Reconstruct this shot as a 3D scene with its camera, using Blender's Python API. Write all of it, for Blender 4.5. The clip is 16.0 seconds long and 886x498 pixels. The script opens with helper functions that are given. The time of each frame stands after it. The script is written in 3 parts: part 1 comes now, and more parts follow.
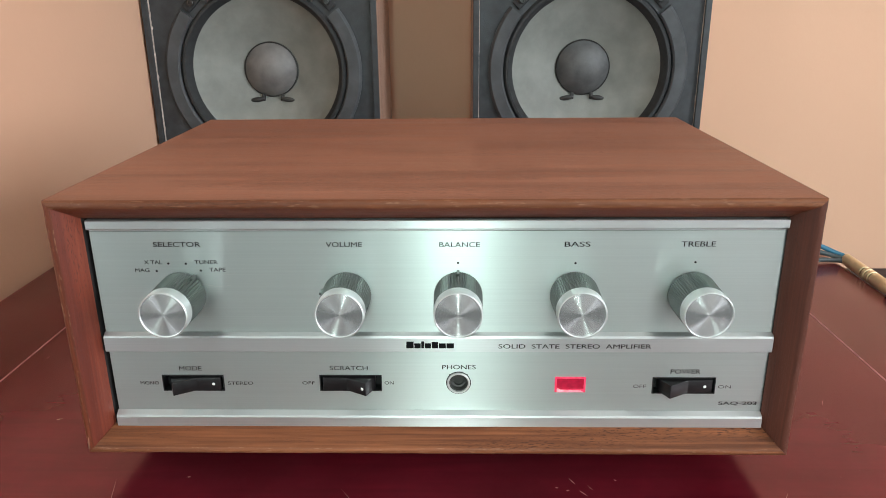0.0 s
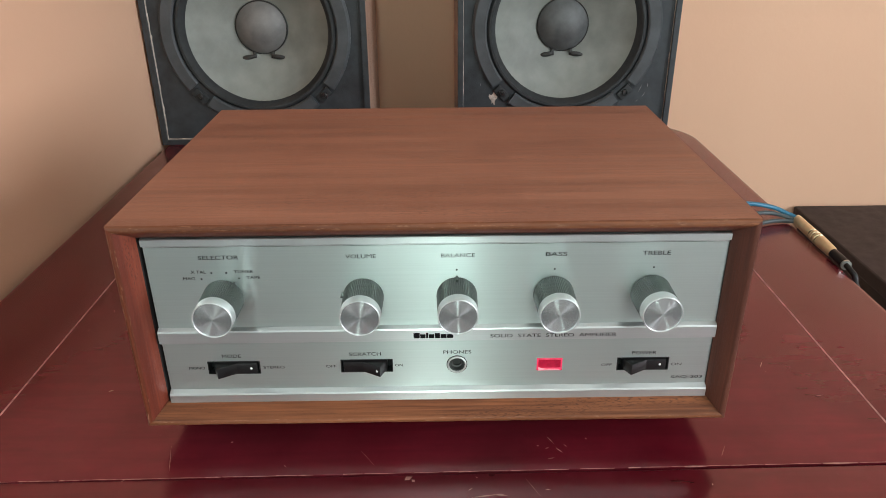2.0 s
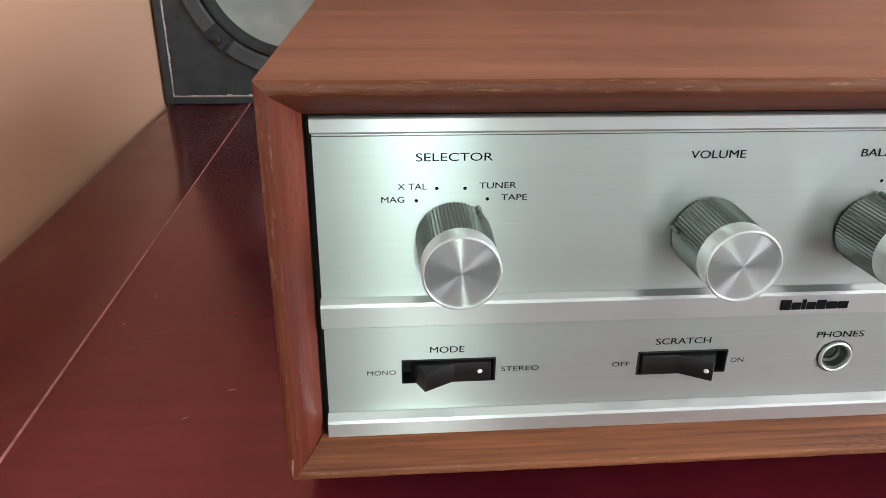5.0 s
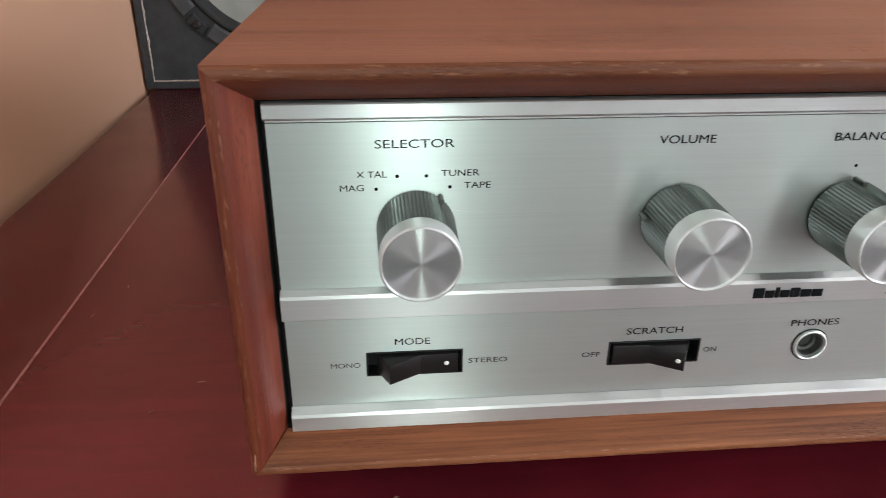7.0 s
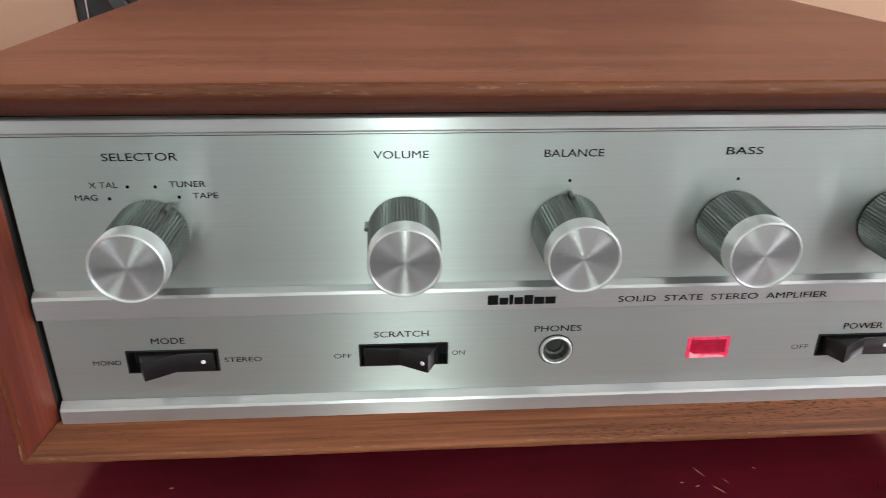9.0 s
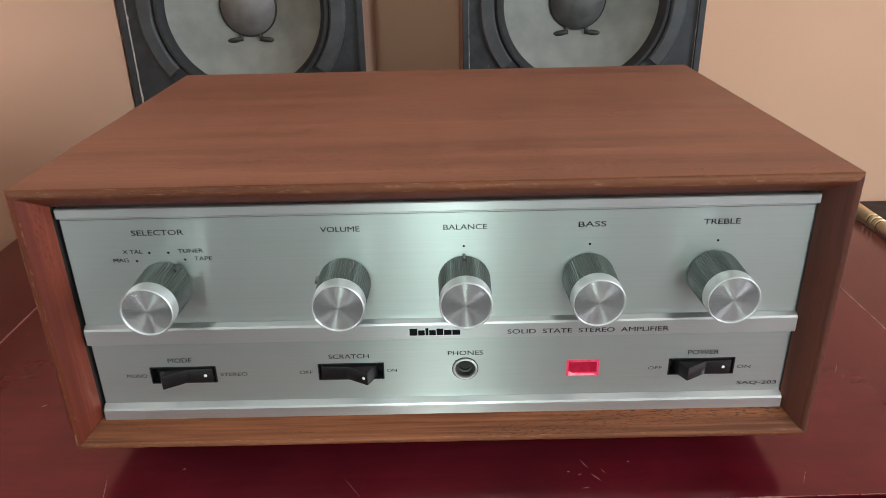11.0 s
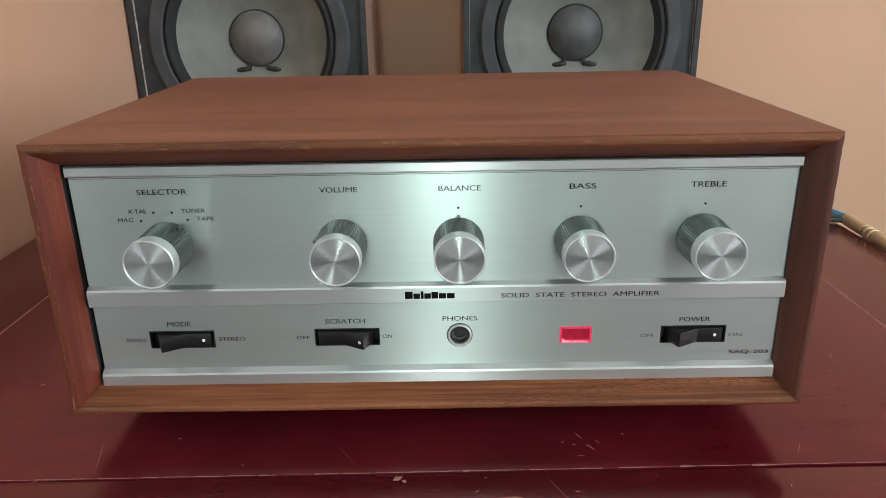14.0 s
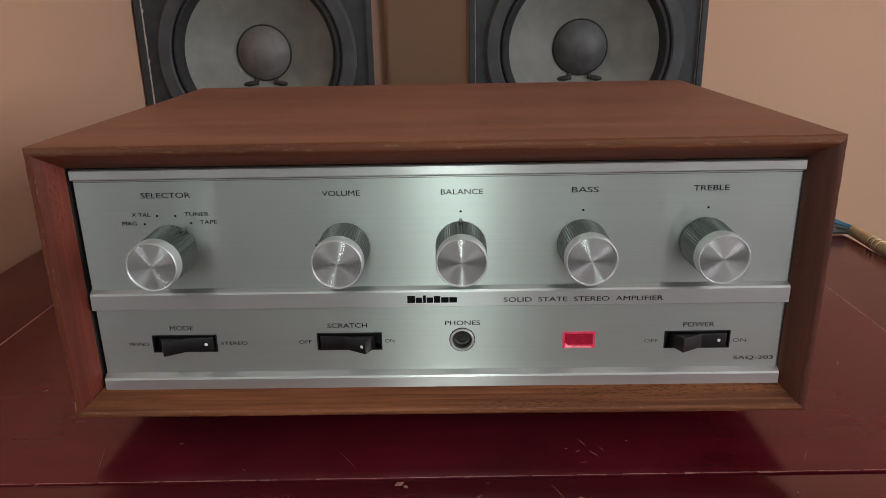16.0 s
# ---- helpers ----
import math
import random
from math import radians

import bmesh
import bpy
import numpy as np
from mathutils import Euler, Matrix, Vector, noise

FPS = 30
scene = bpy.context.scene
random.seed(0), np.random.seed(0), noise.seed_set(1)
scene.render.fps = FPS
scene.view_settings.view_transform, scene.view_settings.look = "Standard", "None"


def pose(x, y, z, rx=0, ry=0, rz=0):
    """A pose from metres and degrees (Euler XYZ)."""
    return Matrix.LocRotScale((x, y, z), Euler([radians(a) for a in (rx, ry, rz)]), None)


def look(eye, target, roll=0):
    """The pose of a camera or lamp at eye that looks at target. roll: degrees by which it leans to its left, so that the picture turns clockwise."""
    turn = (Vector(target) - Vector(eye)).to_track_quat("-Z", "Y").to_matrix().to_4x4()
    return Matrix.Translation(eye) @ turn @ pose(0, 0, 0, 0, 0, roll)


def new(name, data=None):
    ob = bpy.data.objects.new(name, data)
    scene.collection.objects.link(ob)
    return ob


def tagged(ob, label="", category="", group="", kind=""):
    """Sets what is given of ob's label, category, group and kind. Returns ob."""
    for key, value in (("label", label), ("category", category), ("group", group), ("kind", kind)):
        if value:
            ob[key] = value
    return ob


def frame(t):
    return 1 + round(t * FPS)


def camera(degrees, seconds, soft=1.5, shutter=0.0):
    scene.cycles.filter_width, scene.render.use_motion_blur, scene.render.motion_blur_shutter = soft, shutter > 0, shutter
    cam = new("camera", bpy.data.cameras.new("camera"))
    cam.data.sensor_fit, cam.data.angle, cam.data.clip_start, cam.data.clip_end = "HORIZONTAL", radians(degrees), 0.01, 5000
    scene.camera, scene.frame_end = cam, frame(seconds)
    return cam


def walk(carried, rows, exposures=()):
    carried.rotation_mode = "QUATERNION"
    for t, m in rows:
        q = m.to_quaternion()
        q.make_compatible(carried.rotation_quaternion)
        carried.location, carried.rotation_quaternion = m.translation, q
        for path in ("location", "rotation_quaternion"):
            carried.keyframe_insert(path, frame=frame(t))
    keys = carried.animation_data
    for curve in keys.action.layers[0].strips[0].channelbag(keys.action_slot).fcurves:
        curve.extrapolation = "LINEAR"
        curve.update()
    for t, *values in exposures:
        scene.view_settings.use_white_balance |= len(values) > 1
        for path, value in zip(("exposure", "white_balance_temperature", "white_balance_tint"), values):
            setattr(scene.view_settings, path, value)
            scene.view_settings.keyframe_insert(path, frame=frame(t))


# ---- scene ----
cam = camera(62.6, 16.0, soft=0.72, shutter=0.3)
PATH = [
    (0, (0.012, -0.294, 0.221), (-0.03, 1.6, -0.42), -0.5),
    (0.5, (0.014, -0.3, 0.225), (-0.032, 1.59, -0.426), -0.6),
    (1, (0.014, -0.314, 0.244), (-0.03, 1.567, -0.436), -0.8),
    (1.5, (0.009, -0.328, 0.275), (0.004, 1.488, -0.563), -0.4),
    (2, (0.002, -0.333, 0.288), (0.016, 1.472, -0.574), -0.5),
    (2.5, (-0.003, -0.323, 0.276), (0.037, 1.475, -0.598), -0.6),
    (3, (-0.043, -0.263, 0.224), (-0.013, 1.531, -0.658), -1.6),
    (3.5, (-0.097, -0.213, 0.19), (0.022, 1.591, -0.666), 0.4),
    (4, (-0.123, -0.185, 0.184), (0.038, 1.622, -0.657), 1.5),
    (4.2, (-0.128, -0.184, 0.181), (0.032, 1.640, -0.624), 1.3),
    (6.3, (-0.134, -0.171, 0.177), (0.017, 1.627, -0.684), 0.2),
    (6.5, (-0.133, -0.172, 0.176), (0.02, 1.628, -0.683), 0.2),
    (7, (-0.123, -0.174, 0.178), (0.043, 1.623, -0.686), 0.5),
    (7.5, (-0.093, -0.184, 0.182), (0.057, 1.61, -0.689), 0.3),
    (8, (-0.073, -0.187, 0.184), (0.052, 1.614, -0.677), 0.2),
    (8.5, (-0.063, -0.189, 0.185), (0.065, 1.614, -0.673), 0.2),
    (9, (-0.04, -0.193, 0.185), (0.081, 1.615, -0.663), 0.5),
    (9.5, (-0.01, -0.198, 0.186), (0.095, 1.616, -0.65), 0.6),
    (9.7, (0.003, -0.201, 0.187), (0.097, 1.622, -0.631), 0.5),
    (11.8, (0.004, -0.287, 0.26), (-0.033, 1.519, -0.598), -1.9),
    (12, (0.004, -0.286, 0.261), (-0.029, 1.511, -0.617), -1.7),
    (12.5, (0.008, -0.271, 0.252), (-0.018, 1.515, -0.649), -0.9),
    (13, (0.005, -0.263, 0.244), (-0.031, 1.52, -0.661), -0.8),
    (13.5, (0.005, -0.27, 0.234), (-0.005, 1.546, -0.604), 0.2),
    (14, (0.007, -0.286, 0.2), (-0.005, 1.595, -0.48), -1.0),
    (14.5, (0.008, -0.285, 0.195), (-0.009, 1.613, -0.434), -1.1),
    (15, (0.009, -0.284, 0.195), (-0.016, 1.615, -0.431), -1.2),
    (15.5, (0.01, -0.29, 0.195), (-0.017, 1.611, -0.427), -1.2),
    (16, (0.009, -0.288, 0.194), (-0.022, 1.609, -0.438), -1.1),
]
EXPOSURES = [(0, -0.12, 6500, 8), (2, -0.25, 6500, 7), (3, -0.14, 6500, 9), (4, -0.1, 6550, 10), (6.5, -0.34, 6700, 14), (8, -0.31, 6700, 14), (9.5, -0.45, 6700, 14), (11.9, -0.46, 6500, 8), (12.5, -0.5, 6500, 8), (14, -0.56, 6500, 8), (14.5, -0.68, 6650, 13), (15, -0.74, 6700, 14), (15.4, -1.2, 6900, 18), (16, -1.2, 6900, 18)]
walk(cam, [(t, look(eye, target, roll)) for t, eye, target, roll in PATH], EXPOSURES)

# ---- light ----
world = bpy.data.worlds.new("daylight")
scene.world = world
world.use_nodes = True
wn = world.node_tree.nodes
sky = wn.new("ShaderNodeTexSky")
sky.sky_type, sky.sun_disc = "NISHITA", False
sky.sun_elevation, sky.sun_rotation = radians(40), radians(200)
world.node_tree.links.new(sky.outputs[0], wn["Background"].inputs[0])
wn["Background"].inputs[1].default_value = 0.1

# the room: left wall, wall behind the speakers, unseen wall with an added window behind the viewer
XL, XR, YB, YF, ZF, ZC = -0.362, 2.6, 0.84, -3.0, -0.75, 1.7
XO, YO = -1.7, -0.12                    # unseen widening left in front of the table, added for neutral panel reflections
WIN = (-0.14, 0.14, 0.18, 1.40)        # an unseen narrow window, added: x from, to, z from, to


def added_light(name, place, sx, sz, turn, watts, colour):
    lamp = bpy.data.lights.new(name, "AREA")
    lamp.shape, lamp.size, lamp.size_y, lamp.energy, lamp.color = "RECTANGLE", sx, sz, watts, colour
    ob = new(name, lamp)
    ob.matrix_world = pose(*place, 90, 0, turn)
    return ob


# Far lamp added in place of a torch carried beside the lens.
added_light("torch_stand_in", ((WIN[0] + WIN[1]) / 2, YF - 0.02, (WIN[2] + WIN[3]) / 2), WIN[1] - WIN[0], WIN[3] - WIN[2], 0, 27.5, (0.80, 1.0, 0.95))
SIDE = (-2.3, -0.8, 0.15, 1.5)           # an unseen window added in the far side wall for fill: y from, to, z from, to
added_light("side_fill", (XR + 0.02, (SIDE[0] + SIDE[1]) / 2, (SIDE[2] + SIDE[3]) / 2), SIDE[1] - SIDE[0], SIDE[3] - SIDE[2], 90, 124, (0.875, 0.905, 0.975))
WEST = (-2.3, -1.5, 0.1, 1.2)           # an unseen small window in the far left wall, added to brighten the panel's left
added_light("west_fill", (XO - 0.02, (WEST[0] + WEST[1]) / 2, (WEST[2] + WEST[3]) / 2), WEST[1] - WEST[0], WEST[3] - WEST[2], 270, 24, (0.88, 0.93, 1.0))


# ---- materials ----
class Nodes:
    def __init__(self, name):
        self.mat = bpy.data.materials.new(name)
        self.mat.use_nodes = True
        self.t = self.mat.node_tree
        self.b = self.t.nodes["Principled BSDF"]

    def add(self, kind, **inputs):
        n = self.t.nodes.new("ShaderNode" + kind)
        for k, v in inputs.items():
            self.put(n, k.replace("_", " "), v)
        return n

    def put(self, n, key, v):
        if isinstance(v, bpy.types.NodeSocket):
            self.t.links.new(v, n.inputs[key])
        else:
            n.inputs[key].default_value = v

    def coords(self, scale=(1, 1, 1), kind="Object"):
        c = self.add("TexCoord")
        m = self.add("Mapping", Vector=c.outputs[kind], Scale=scale)
        return m.outputs[0]

    def noise(self, vec, scale, detail=4.0, rough=0.55, distortion=0.0):
        n = self.add("TexNoise", Vector=vec, Scale=scale, Detail=detail, Roughness=rough, Distortion=distortion)
        return n.outputs["Fac"]

    def ramp(self, fac, *stops):
        r = self.add("ValToRGB", Fac=fac)
        e = r.color_ramp.elements
        while len(e) < len(stops):
            e.new(0.5)
        for el, (p, c) in zip(e, stops):
            el.position = p
            el.color = (c, c, c, 1) if isinstance(c, (int, float)) else (*c, 1)
        return r.outputs[0]

    def mix(self, fac, a, b, blend="MIX"):
        n = self.t.nodes.new("ShaderNodeMix")
        n.data_type, n.blend_type = "RGBA", blend
        for i, v in ((0, fac), (6, a), (7, b)):
            if isinstance(v, bpy.types.NodeSocket):
                self.t.links.new(v, n.inputs[i])
            elif i:
                n.inputs[i].default_value = (*v, 1)
            else:
                n.inputs[i].default_value = v
        return n.outputs[2]

    def bump(self, height, strength, dist=0.001):
        n = self.add("Bump", Height=height, Strength=strength, Distance=dist)
        self.put(self.b, "Normal", n.outputs[0])

    def set(self, **inputs):
        for k, v in inputs.items():
            self.put(self.b, k.replace("_", " "), v if not (isinstance(v, tuple) and len(v) == 3 and k != "Tangent") else (*v, 1))
        return self.mat


def wood(name, grain, dark, light, pore, rough=0.42, pores=1.0, gloss=0.35, fine=0.42, worn=0.0):
    """Open-pored veneer, its grain along the axis given (0 x, 1 y, 2 z)."""
    m = Nodes(name)

    def along(long, cross):
        s = [cross, cross, cross]
        s[grain] = long
        return m.coords(tuple(s))
    broad = m.noise(along(1.6, 17), 1.0, 3, 0.6, 0.6)
    bands = m.noise(along(3.0, 75), 1.0, 4, 0.6, 0.4)
    fibre = m.noise(along(22, 900), 1.0, 2, 0.5)
    spots = m.noise(along(330, 2700), 1.0, 2, 0.4)
    dash = m.ramp(spots, (0.0, 0.0), (0.575, 0.0), (0.625, 0.9))
    where = m.ramp(m.noise(along(7, 60), 1.0, 2), (0.46, 0.05), (0.66, 1.0))
    tone = m.mix(0.5, broad, bands)
    col = m.ramp(tone, (0.36, dark), (0.64, light))
    thread = m.noise(along(9, 420), 1.0, 3, 0.6)
    col = m.mix(m.ramp(thread, (0.42, 0.0), (0.7, fine)), col, tuple(c * 0.55 for c in dark))
    col = m.mix(m.ramp(fibre, (0.3, 0.0), (0.75, fine)), col, tuple(c * 0.6 for c in dark))
    cover = m.mix(1.0, dash, where, "MULTIPLY")
    cover = m.mix(1.0, cover, (pores, pores, pores), "MULTIPLY")
    col = m.mix(cover, col, pore)
    if worn:
        flecks = m.ramp(m.noise(along(150, 900), 1.0, 4, 0.65), (0.57, 0.0), (0.66, worn))
        col = m.mix(flecks, col, (0.48, 0.27, 0.16))
    m.bump(m.mix(0.5, m.mix(0.5, fibre, thread), m.mix(1.0, (1, 1, 1), dash, "SUBTRACT")), 0.4, 0.0005)
    return m.set(Base_Color=col, Roughness=m.ramp(bands, (0.3, rough - 0.06), (0.7, rough + 0.08)), Specular_IOR_Level=gloss)


def plain(name, colour, rough=0.5, metal=0.0, spread=0.12, size=40.0, bump=0.0, grain=900.0, coat=0.0):
    """Paint, plastic or metal with a slight unevenness at two scales."""
    m = Nodes(name)
    v = m.coords()
    n = m.noise(v, size, 4)
    fine = m.noise(v, grain, 2)
    col = m.mix(m.ramp(n, (0.3, 0.0), (0.7, 1.0)), tuple(c * (1 - spread) for c in colour), tuple(min(1, c * (1 + spread)) for c in colour))
    if bump:
        m.bump(fine, bump, 0.0005)
    return m.set(Base_Color=col, Roughness=m.ramp(m.noise(v, size * 2.3, 3), (0.3, max(0.02, rough - 0.05)), (0.7, rough + 0.07)), Metallic=metal, Coat_Weight=coat)


def brushed(name, colour, rough, along_x=True, aniso=0.95):
    """Aluminium brushed from side to side: its highlights run across the brushing."""
    m = Nodes(name)
    fine = m.noise(m.coords((40, 9000, 9000)), 1.0, 2)
    line = m.noise(m.coords((14, 5200, 5200)), 1.0, 3)
    t = m.add("CombineXYZ", X=0.0, Y=0.0, Z=1.0)
    scr = m.ramp(line, (0.3, 0.0), (0.7, 1.0))
    streak = m.noise(m.coords((9, 1300, 1300)), 1.0, 3, 0.6)
    col = m.mix(m.mix(0.5, scr, m.ramp(streak, (0.34, 0.0), (0.66, 1.0))), tuple(c * 0.935 for c in colour), colour)
    m.bump(m.mix(0.5, fine, line), 0.03, 0.0002)
    return m.set(Base_Color=col, Metallic=1.0, Roughness=m.ramp(line, (0.25, rough - 0.012), (0.75, rough + 0.02)), Anisotropic=aniso, Tangent=t.outputs[0])


def spun(name, colour, rough):
    """Metal turned on a lathe about the object's own y axis."""
    m = Nodes(name)
    c = m.add("TexCoord")
    s = m.add("SeparateXYZ", Vector=c.outputs["Object"])
    t = m.add("CombineXYZ", X=s.outputs[0], Y=0.0, Z=s.outputs[2])
    nrm = m.t.nodes.new("ShaderNodeVectorMath")
    nrm.operation = "NORMALIZE"
    m.t.links.new(t.outputs[0], nrm.inputs[0])
    ln = m.t.nodes.new("ShaderNodeVectorMath")
    ln.operation = "LENGTH"
    m.t.links.new(t.outputs[0], ln.inputs[0])
    rings = m.noise(m.add("CombineXYZ", X=ln.outputs["Value"], Y=0.0, Z=0.0).outputs[0], 900.0, 2)
    return m.set(Base_Color=m.mix(m.ramp(rings, (0.35, 0.0), (0.65, 1.0)), tuple(c * 0.9 for c in colour), colour), Metallic=1.0, Roughness=rough, Anisotropic=1.0, Tangent=nrm.outputs[0])


def lacquer(name):
    """Dark red mahogany under a worn, glossy varnish."""
    m = Nodes(name)
    v = m.coords()
    cloud = m.noise(v, 9.0, 5, 0.6)
    grain = m.noise(m.coords((11, 120, 120)), 1.0, 3, 0.55, 0.9)
    col = m.mix(m.ramp(cloud, (0.3, 0.0), (0.72, 1.0)), (0.066, 0.0028, 0.0070), (0.142, 0.0076, 0.0165))
    col = m.mix(m.ramp(grain, (0.35, 0.0), (0.68, 0.28)), col, (0.048, 0.003, 0.005))
    dust = m.ramp(m.noise(v, 420.0, 2), (0.72, 0.0), (0.80, 0.05))
    col = m.mix(dust, col, (0.4, 0.25, 0.22))
    # Pale pink mixed in: the walls' hazy reflection put into the base colour.
    reflection_haze = m.ramp(m.noise(v, 6.0, 6, 0.65), (0.3, 0.0), (0.7, 0.03))
    col = m.mix(reflection_haze, col, (0.45, 0.26, 0.26))
    m.bump(m.noise(v, 42.0, 4, 0.6), 0.07, 0.0006)
    return m.set(Base_Color=col, Roughness=m.ramp(m.noise(v, 16.0, 4), (0.3, 0.16), (0.75, 0.27)), Specular_IOR_Level=1.0, Specular_Tint=(1.0, 0.52, 0.56))


def painted_wall(name, colour):
    m = Nodes(name)
    v = m.coords()
    col = m.mix(m.ramp(m.noise(v, 3.0, 5), (0.3, 0.0), (0.7, 1.0)), tuple(c * 0.96 for c in colour), colour)
    m.bump(m.noise(v, 140.0, 4, 0.6), 0.12, 0.002)
    return m.set(Base_Color=col, Roughness=0.75)


M_WALL = painted_wall("peach_wall_paint", (0.75, 0.456, 0.302))
M_PALE = painted_wall("off_white_paint", (0.72, 0.73, 0.71))
# Unseen floor, kept dark to cut the light bounced onto panel and chamfers.
M_FLOOR = painted_wall("grey_floor_screed", (0.11, 0.11, 0.108))
# Top board's teak is lightened, so part of its sheen sits in the colour.
M_TEAK_X = wood("teak_top_sheen", 0, (0.222, 0.084, 0.049), (0.36, 0.149, 0.089), (0.06, 0.02, 0.01), 0.44, 0.8, 0.6, 0.25)
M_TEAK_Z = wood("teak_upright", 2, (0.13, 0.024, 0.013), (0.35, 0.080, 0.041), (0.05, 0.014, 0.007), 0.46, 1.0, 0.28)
# Right board: the upright teak darkened, its shaded side put into the colour.
M_TEAK_SHADE = wood("teak_upright_shade", 2, (0.062, 0.019, 0.012), (0.155, 0.048, 0.028), (0.04, 0.012, 0.006), 0.46, 1.0, 0.28)
M_TEAK_EDGE_X = wood("teak_worn_edge_along", 0, (0.135, 0.042, 0.018), (0.36, 0.134, 0.056), (0.05, 0.017, 0.008), 0.42, 1.0, 0.3, 0.5, 0.25)
M_TEAK_EDGE_Z = wood("teak_worn_edge_upright", 2, (0.12, 0.026, 0.012), (0.32, 0.086, 0.037), (0.05, 0.017, 0.008), 0.42, 1.0, 0.3, 0.5, 0.25)
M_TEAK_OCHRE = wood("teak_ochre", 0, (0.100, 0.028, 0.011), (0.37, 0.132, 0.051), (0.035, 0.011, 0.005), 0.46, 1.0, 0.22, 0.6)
# Darker teak for the down-facing top chamfer; its shade is painted in.
M_TEAK_LIP_SHADE = wood("teak_lip_shade", 0, (0.135, 0.032, 0.016), (0.31, 0.088, 0.040), (0.06, 0.02, 0.01), 0.46, 0.8, 0.25)
M_RED = lacquer("red_mahogany_lacquer")
M_ALU = brushed("brushed_aluminium", (0.69, 0.765, 0.735), 0.315)
M_ALU_TRIM = brushed("brushed_aluminium_trim", (0.80, 0.83, 0.82), 0.30)
M_SPUN = spun("spun_aluminium", (0.84, 0.85, 0.845), 0.23)
M_RIM = plain("turned_rim", (0.74, 0.76, 0.75), 0.5, 1.0, 0.03)
M_FLUTE = plain("fluted_grey_metal", (0.145, 0.155, 0.145), 0.33, 1.0, 0.08)
M_BLACK = plain("black_plastic", (0.012, 0.011, 0.011), 0.32, 0.0, 0.2)
M_BLACK.node_tree.nodes["Principled BSDF"].inputs["Specular IOR Level"].default_value = 0.3
M_HOLE = plain("dark_recess", (0.008, 0.009, 0.009), 0.6)
M_INK = plain("black_ink", (0.004, 0.0045, 0.005), 0.9)
M_INK_WORN = plain("nearly_rubbed_off_ink", (0.11, 0.115, 0.115), 0.8, 0.3)
M_INK_THIN = plain("thin_black_ink", (0.009, 0.010, 0.010), 0.9)
for ink in (M_INK, M_INK_THIN):
    ink.node_tree.nodes["Principled BSDF"].inputs["Specular IOR Level"].default_value = 0.15
M_WHITE = plain("white_dot", (0.8, 0.8, 0.76), 0.4)
M_CHROME = plain("chrome", (0.62, 0.64, 0.62), 0.34, 1.0, 0.03)
M_SOCKET = plain("socket_metal", (0.075, 0.08, 0.072), 0.45, 0.5)
M_RING = plain("jack_ring_metal", (0.58, 0.60, 0.57), 0.38, 0.8, 0.03)
M_BACKING_SHADE = plain("black_backing_and_shade", (0.012, 0.010, 0.009), 0.8)
M_VINYL = plain("black_vinyl", (0.026, 0.030, 0.034), 0.48, 0.0, 0.35, 60, 0.5, 700)
M_SIDE = wood("speaker_side_veneer", 2, (0.40, 0.25, 0.18), (0.50, 0.33, 0.25), (0.16, 0.09, 0.06))
M_CHIP = plain("bare_chipboard", (0.40, 0.33, 0.28), 0.8, 0.0, 0.45, 220, 0.5)
M_GASKET = plain("grey_gasket", (0.055, 0.060, 0.064), 0.6, 0.0, 0.2, 50, 0.3)
M_GASKET_WORN = plain("scuffed_vinyl", (0.16, 0.16, 0.155), 0.7, 0.0, 0.4, 300)
M_FOAM = plain("dark_foam_surround", (0.022, 0.024, 0.025), 0.75, 0.0, 0.2, 80, 0.3)
M_CONE = plain("grey_paper_cone", (0.195, 0.205, 0.185), 0.62, 0.0, 0.2, 26, 0.35, 500)
M_CAP = plain("grey_dust_cap", (0.15, 0.145, 0.138), 0.5, 0.0, 0.25, 45, 0.2, 400)
M_CAP_B = plain("darker_dust_cap", (0.085, 0.088, 0.088), 0.55, 0.0, 0.35, 45, 0.2, 400)
M_TAR = plain("dark_glue", (0.025, 0.024, 0.022), 0.5)
M_STEEL = plain("dark_steel", (0.07, 0.07, 0.07), 0.35, 1.0)
M_GOLD = plain("gilt_metal", (0.78, 0.62, 0.38), 0.42, 0.55, 0.10, 120)
M_BLUE = plain("blue_wire", (0.03, 0.16, 0.26), 0.4)
M_GREY = plain("grey_wire", (0.06, 0.075, 0.08), 0.45)
M_UMBER = plain("dark_brown_top", (0.015, 0.009, 0.0125), 0.5, 0.0, 0.3, 25, 0.25, 300)
M_RUBBER = plain("black_rubber", (0.01, 0.01, 0.01), 0.7)
M_FRAME = plain("white_window_paint", (0.7, 0.7, 0.67), 0.4)


def glow(name, colour, strength, base):
    m = Nodes(name)
    n = m.noise(m.coords(), 420.0, 2)
    e = m.ramp(n, (0.35, tuple(c * 0.45 for c in colour)), (0.65, colour))
    return m.set(Base_Color=base, Roughness=0.12, Emission_Color=e, Emission_Strength=strength)


M_LENS = glow("lit_red_lens", (0.75, 0.012, 0.075), 0.27, (0.30, 0.01, 0.03))
M_LENS_EDGE = glow("lit_red_lens_edge", (1.0, 0.08, 0.20), 0.85, (0.4, 0.02, 0.04))
M_LENS_HOT = glow("lit_red_lens_hot", (1.0, 0.35, 0.42), 1.3, (0.5, 0.1, 0.12))


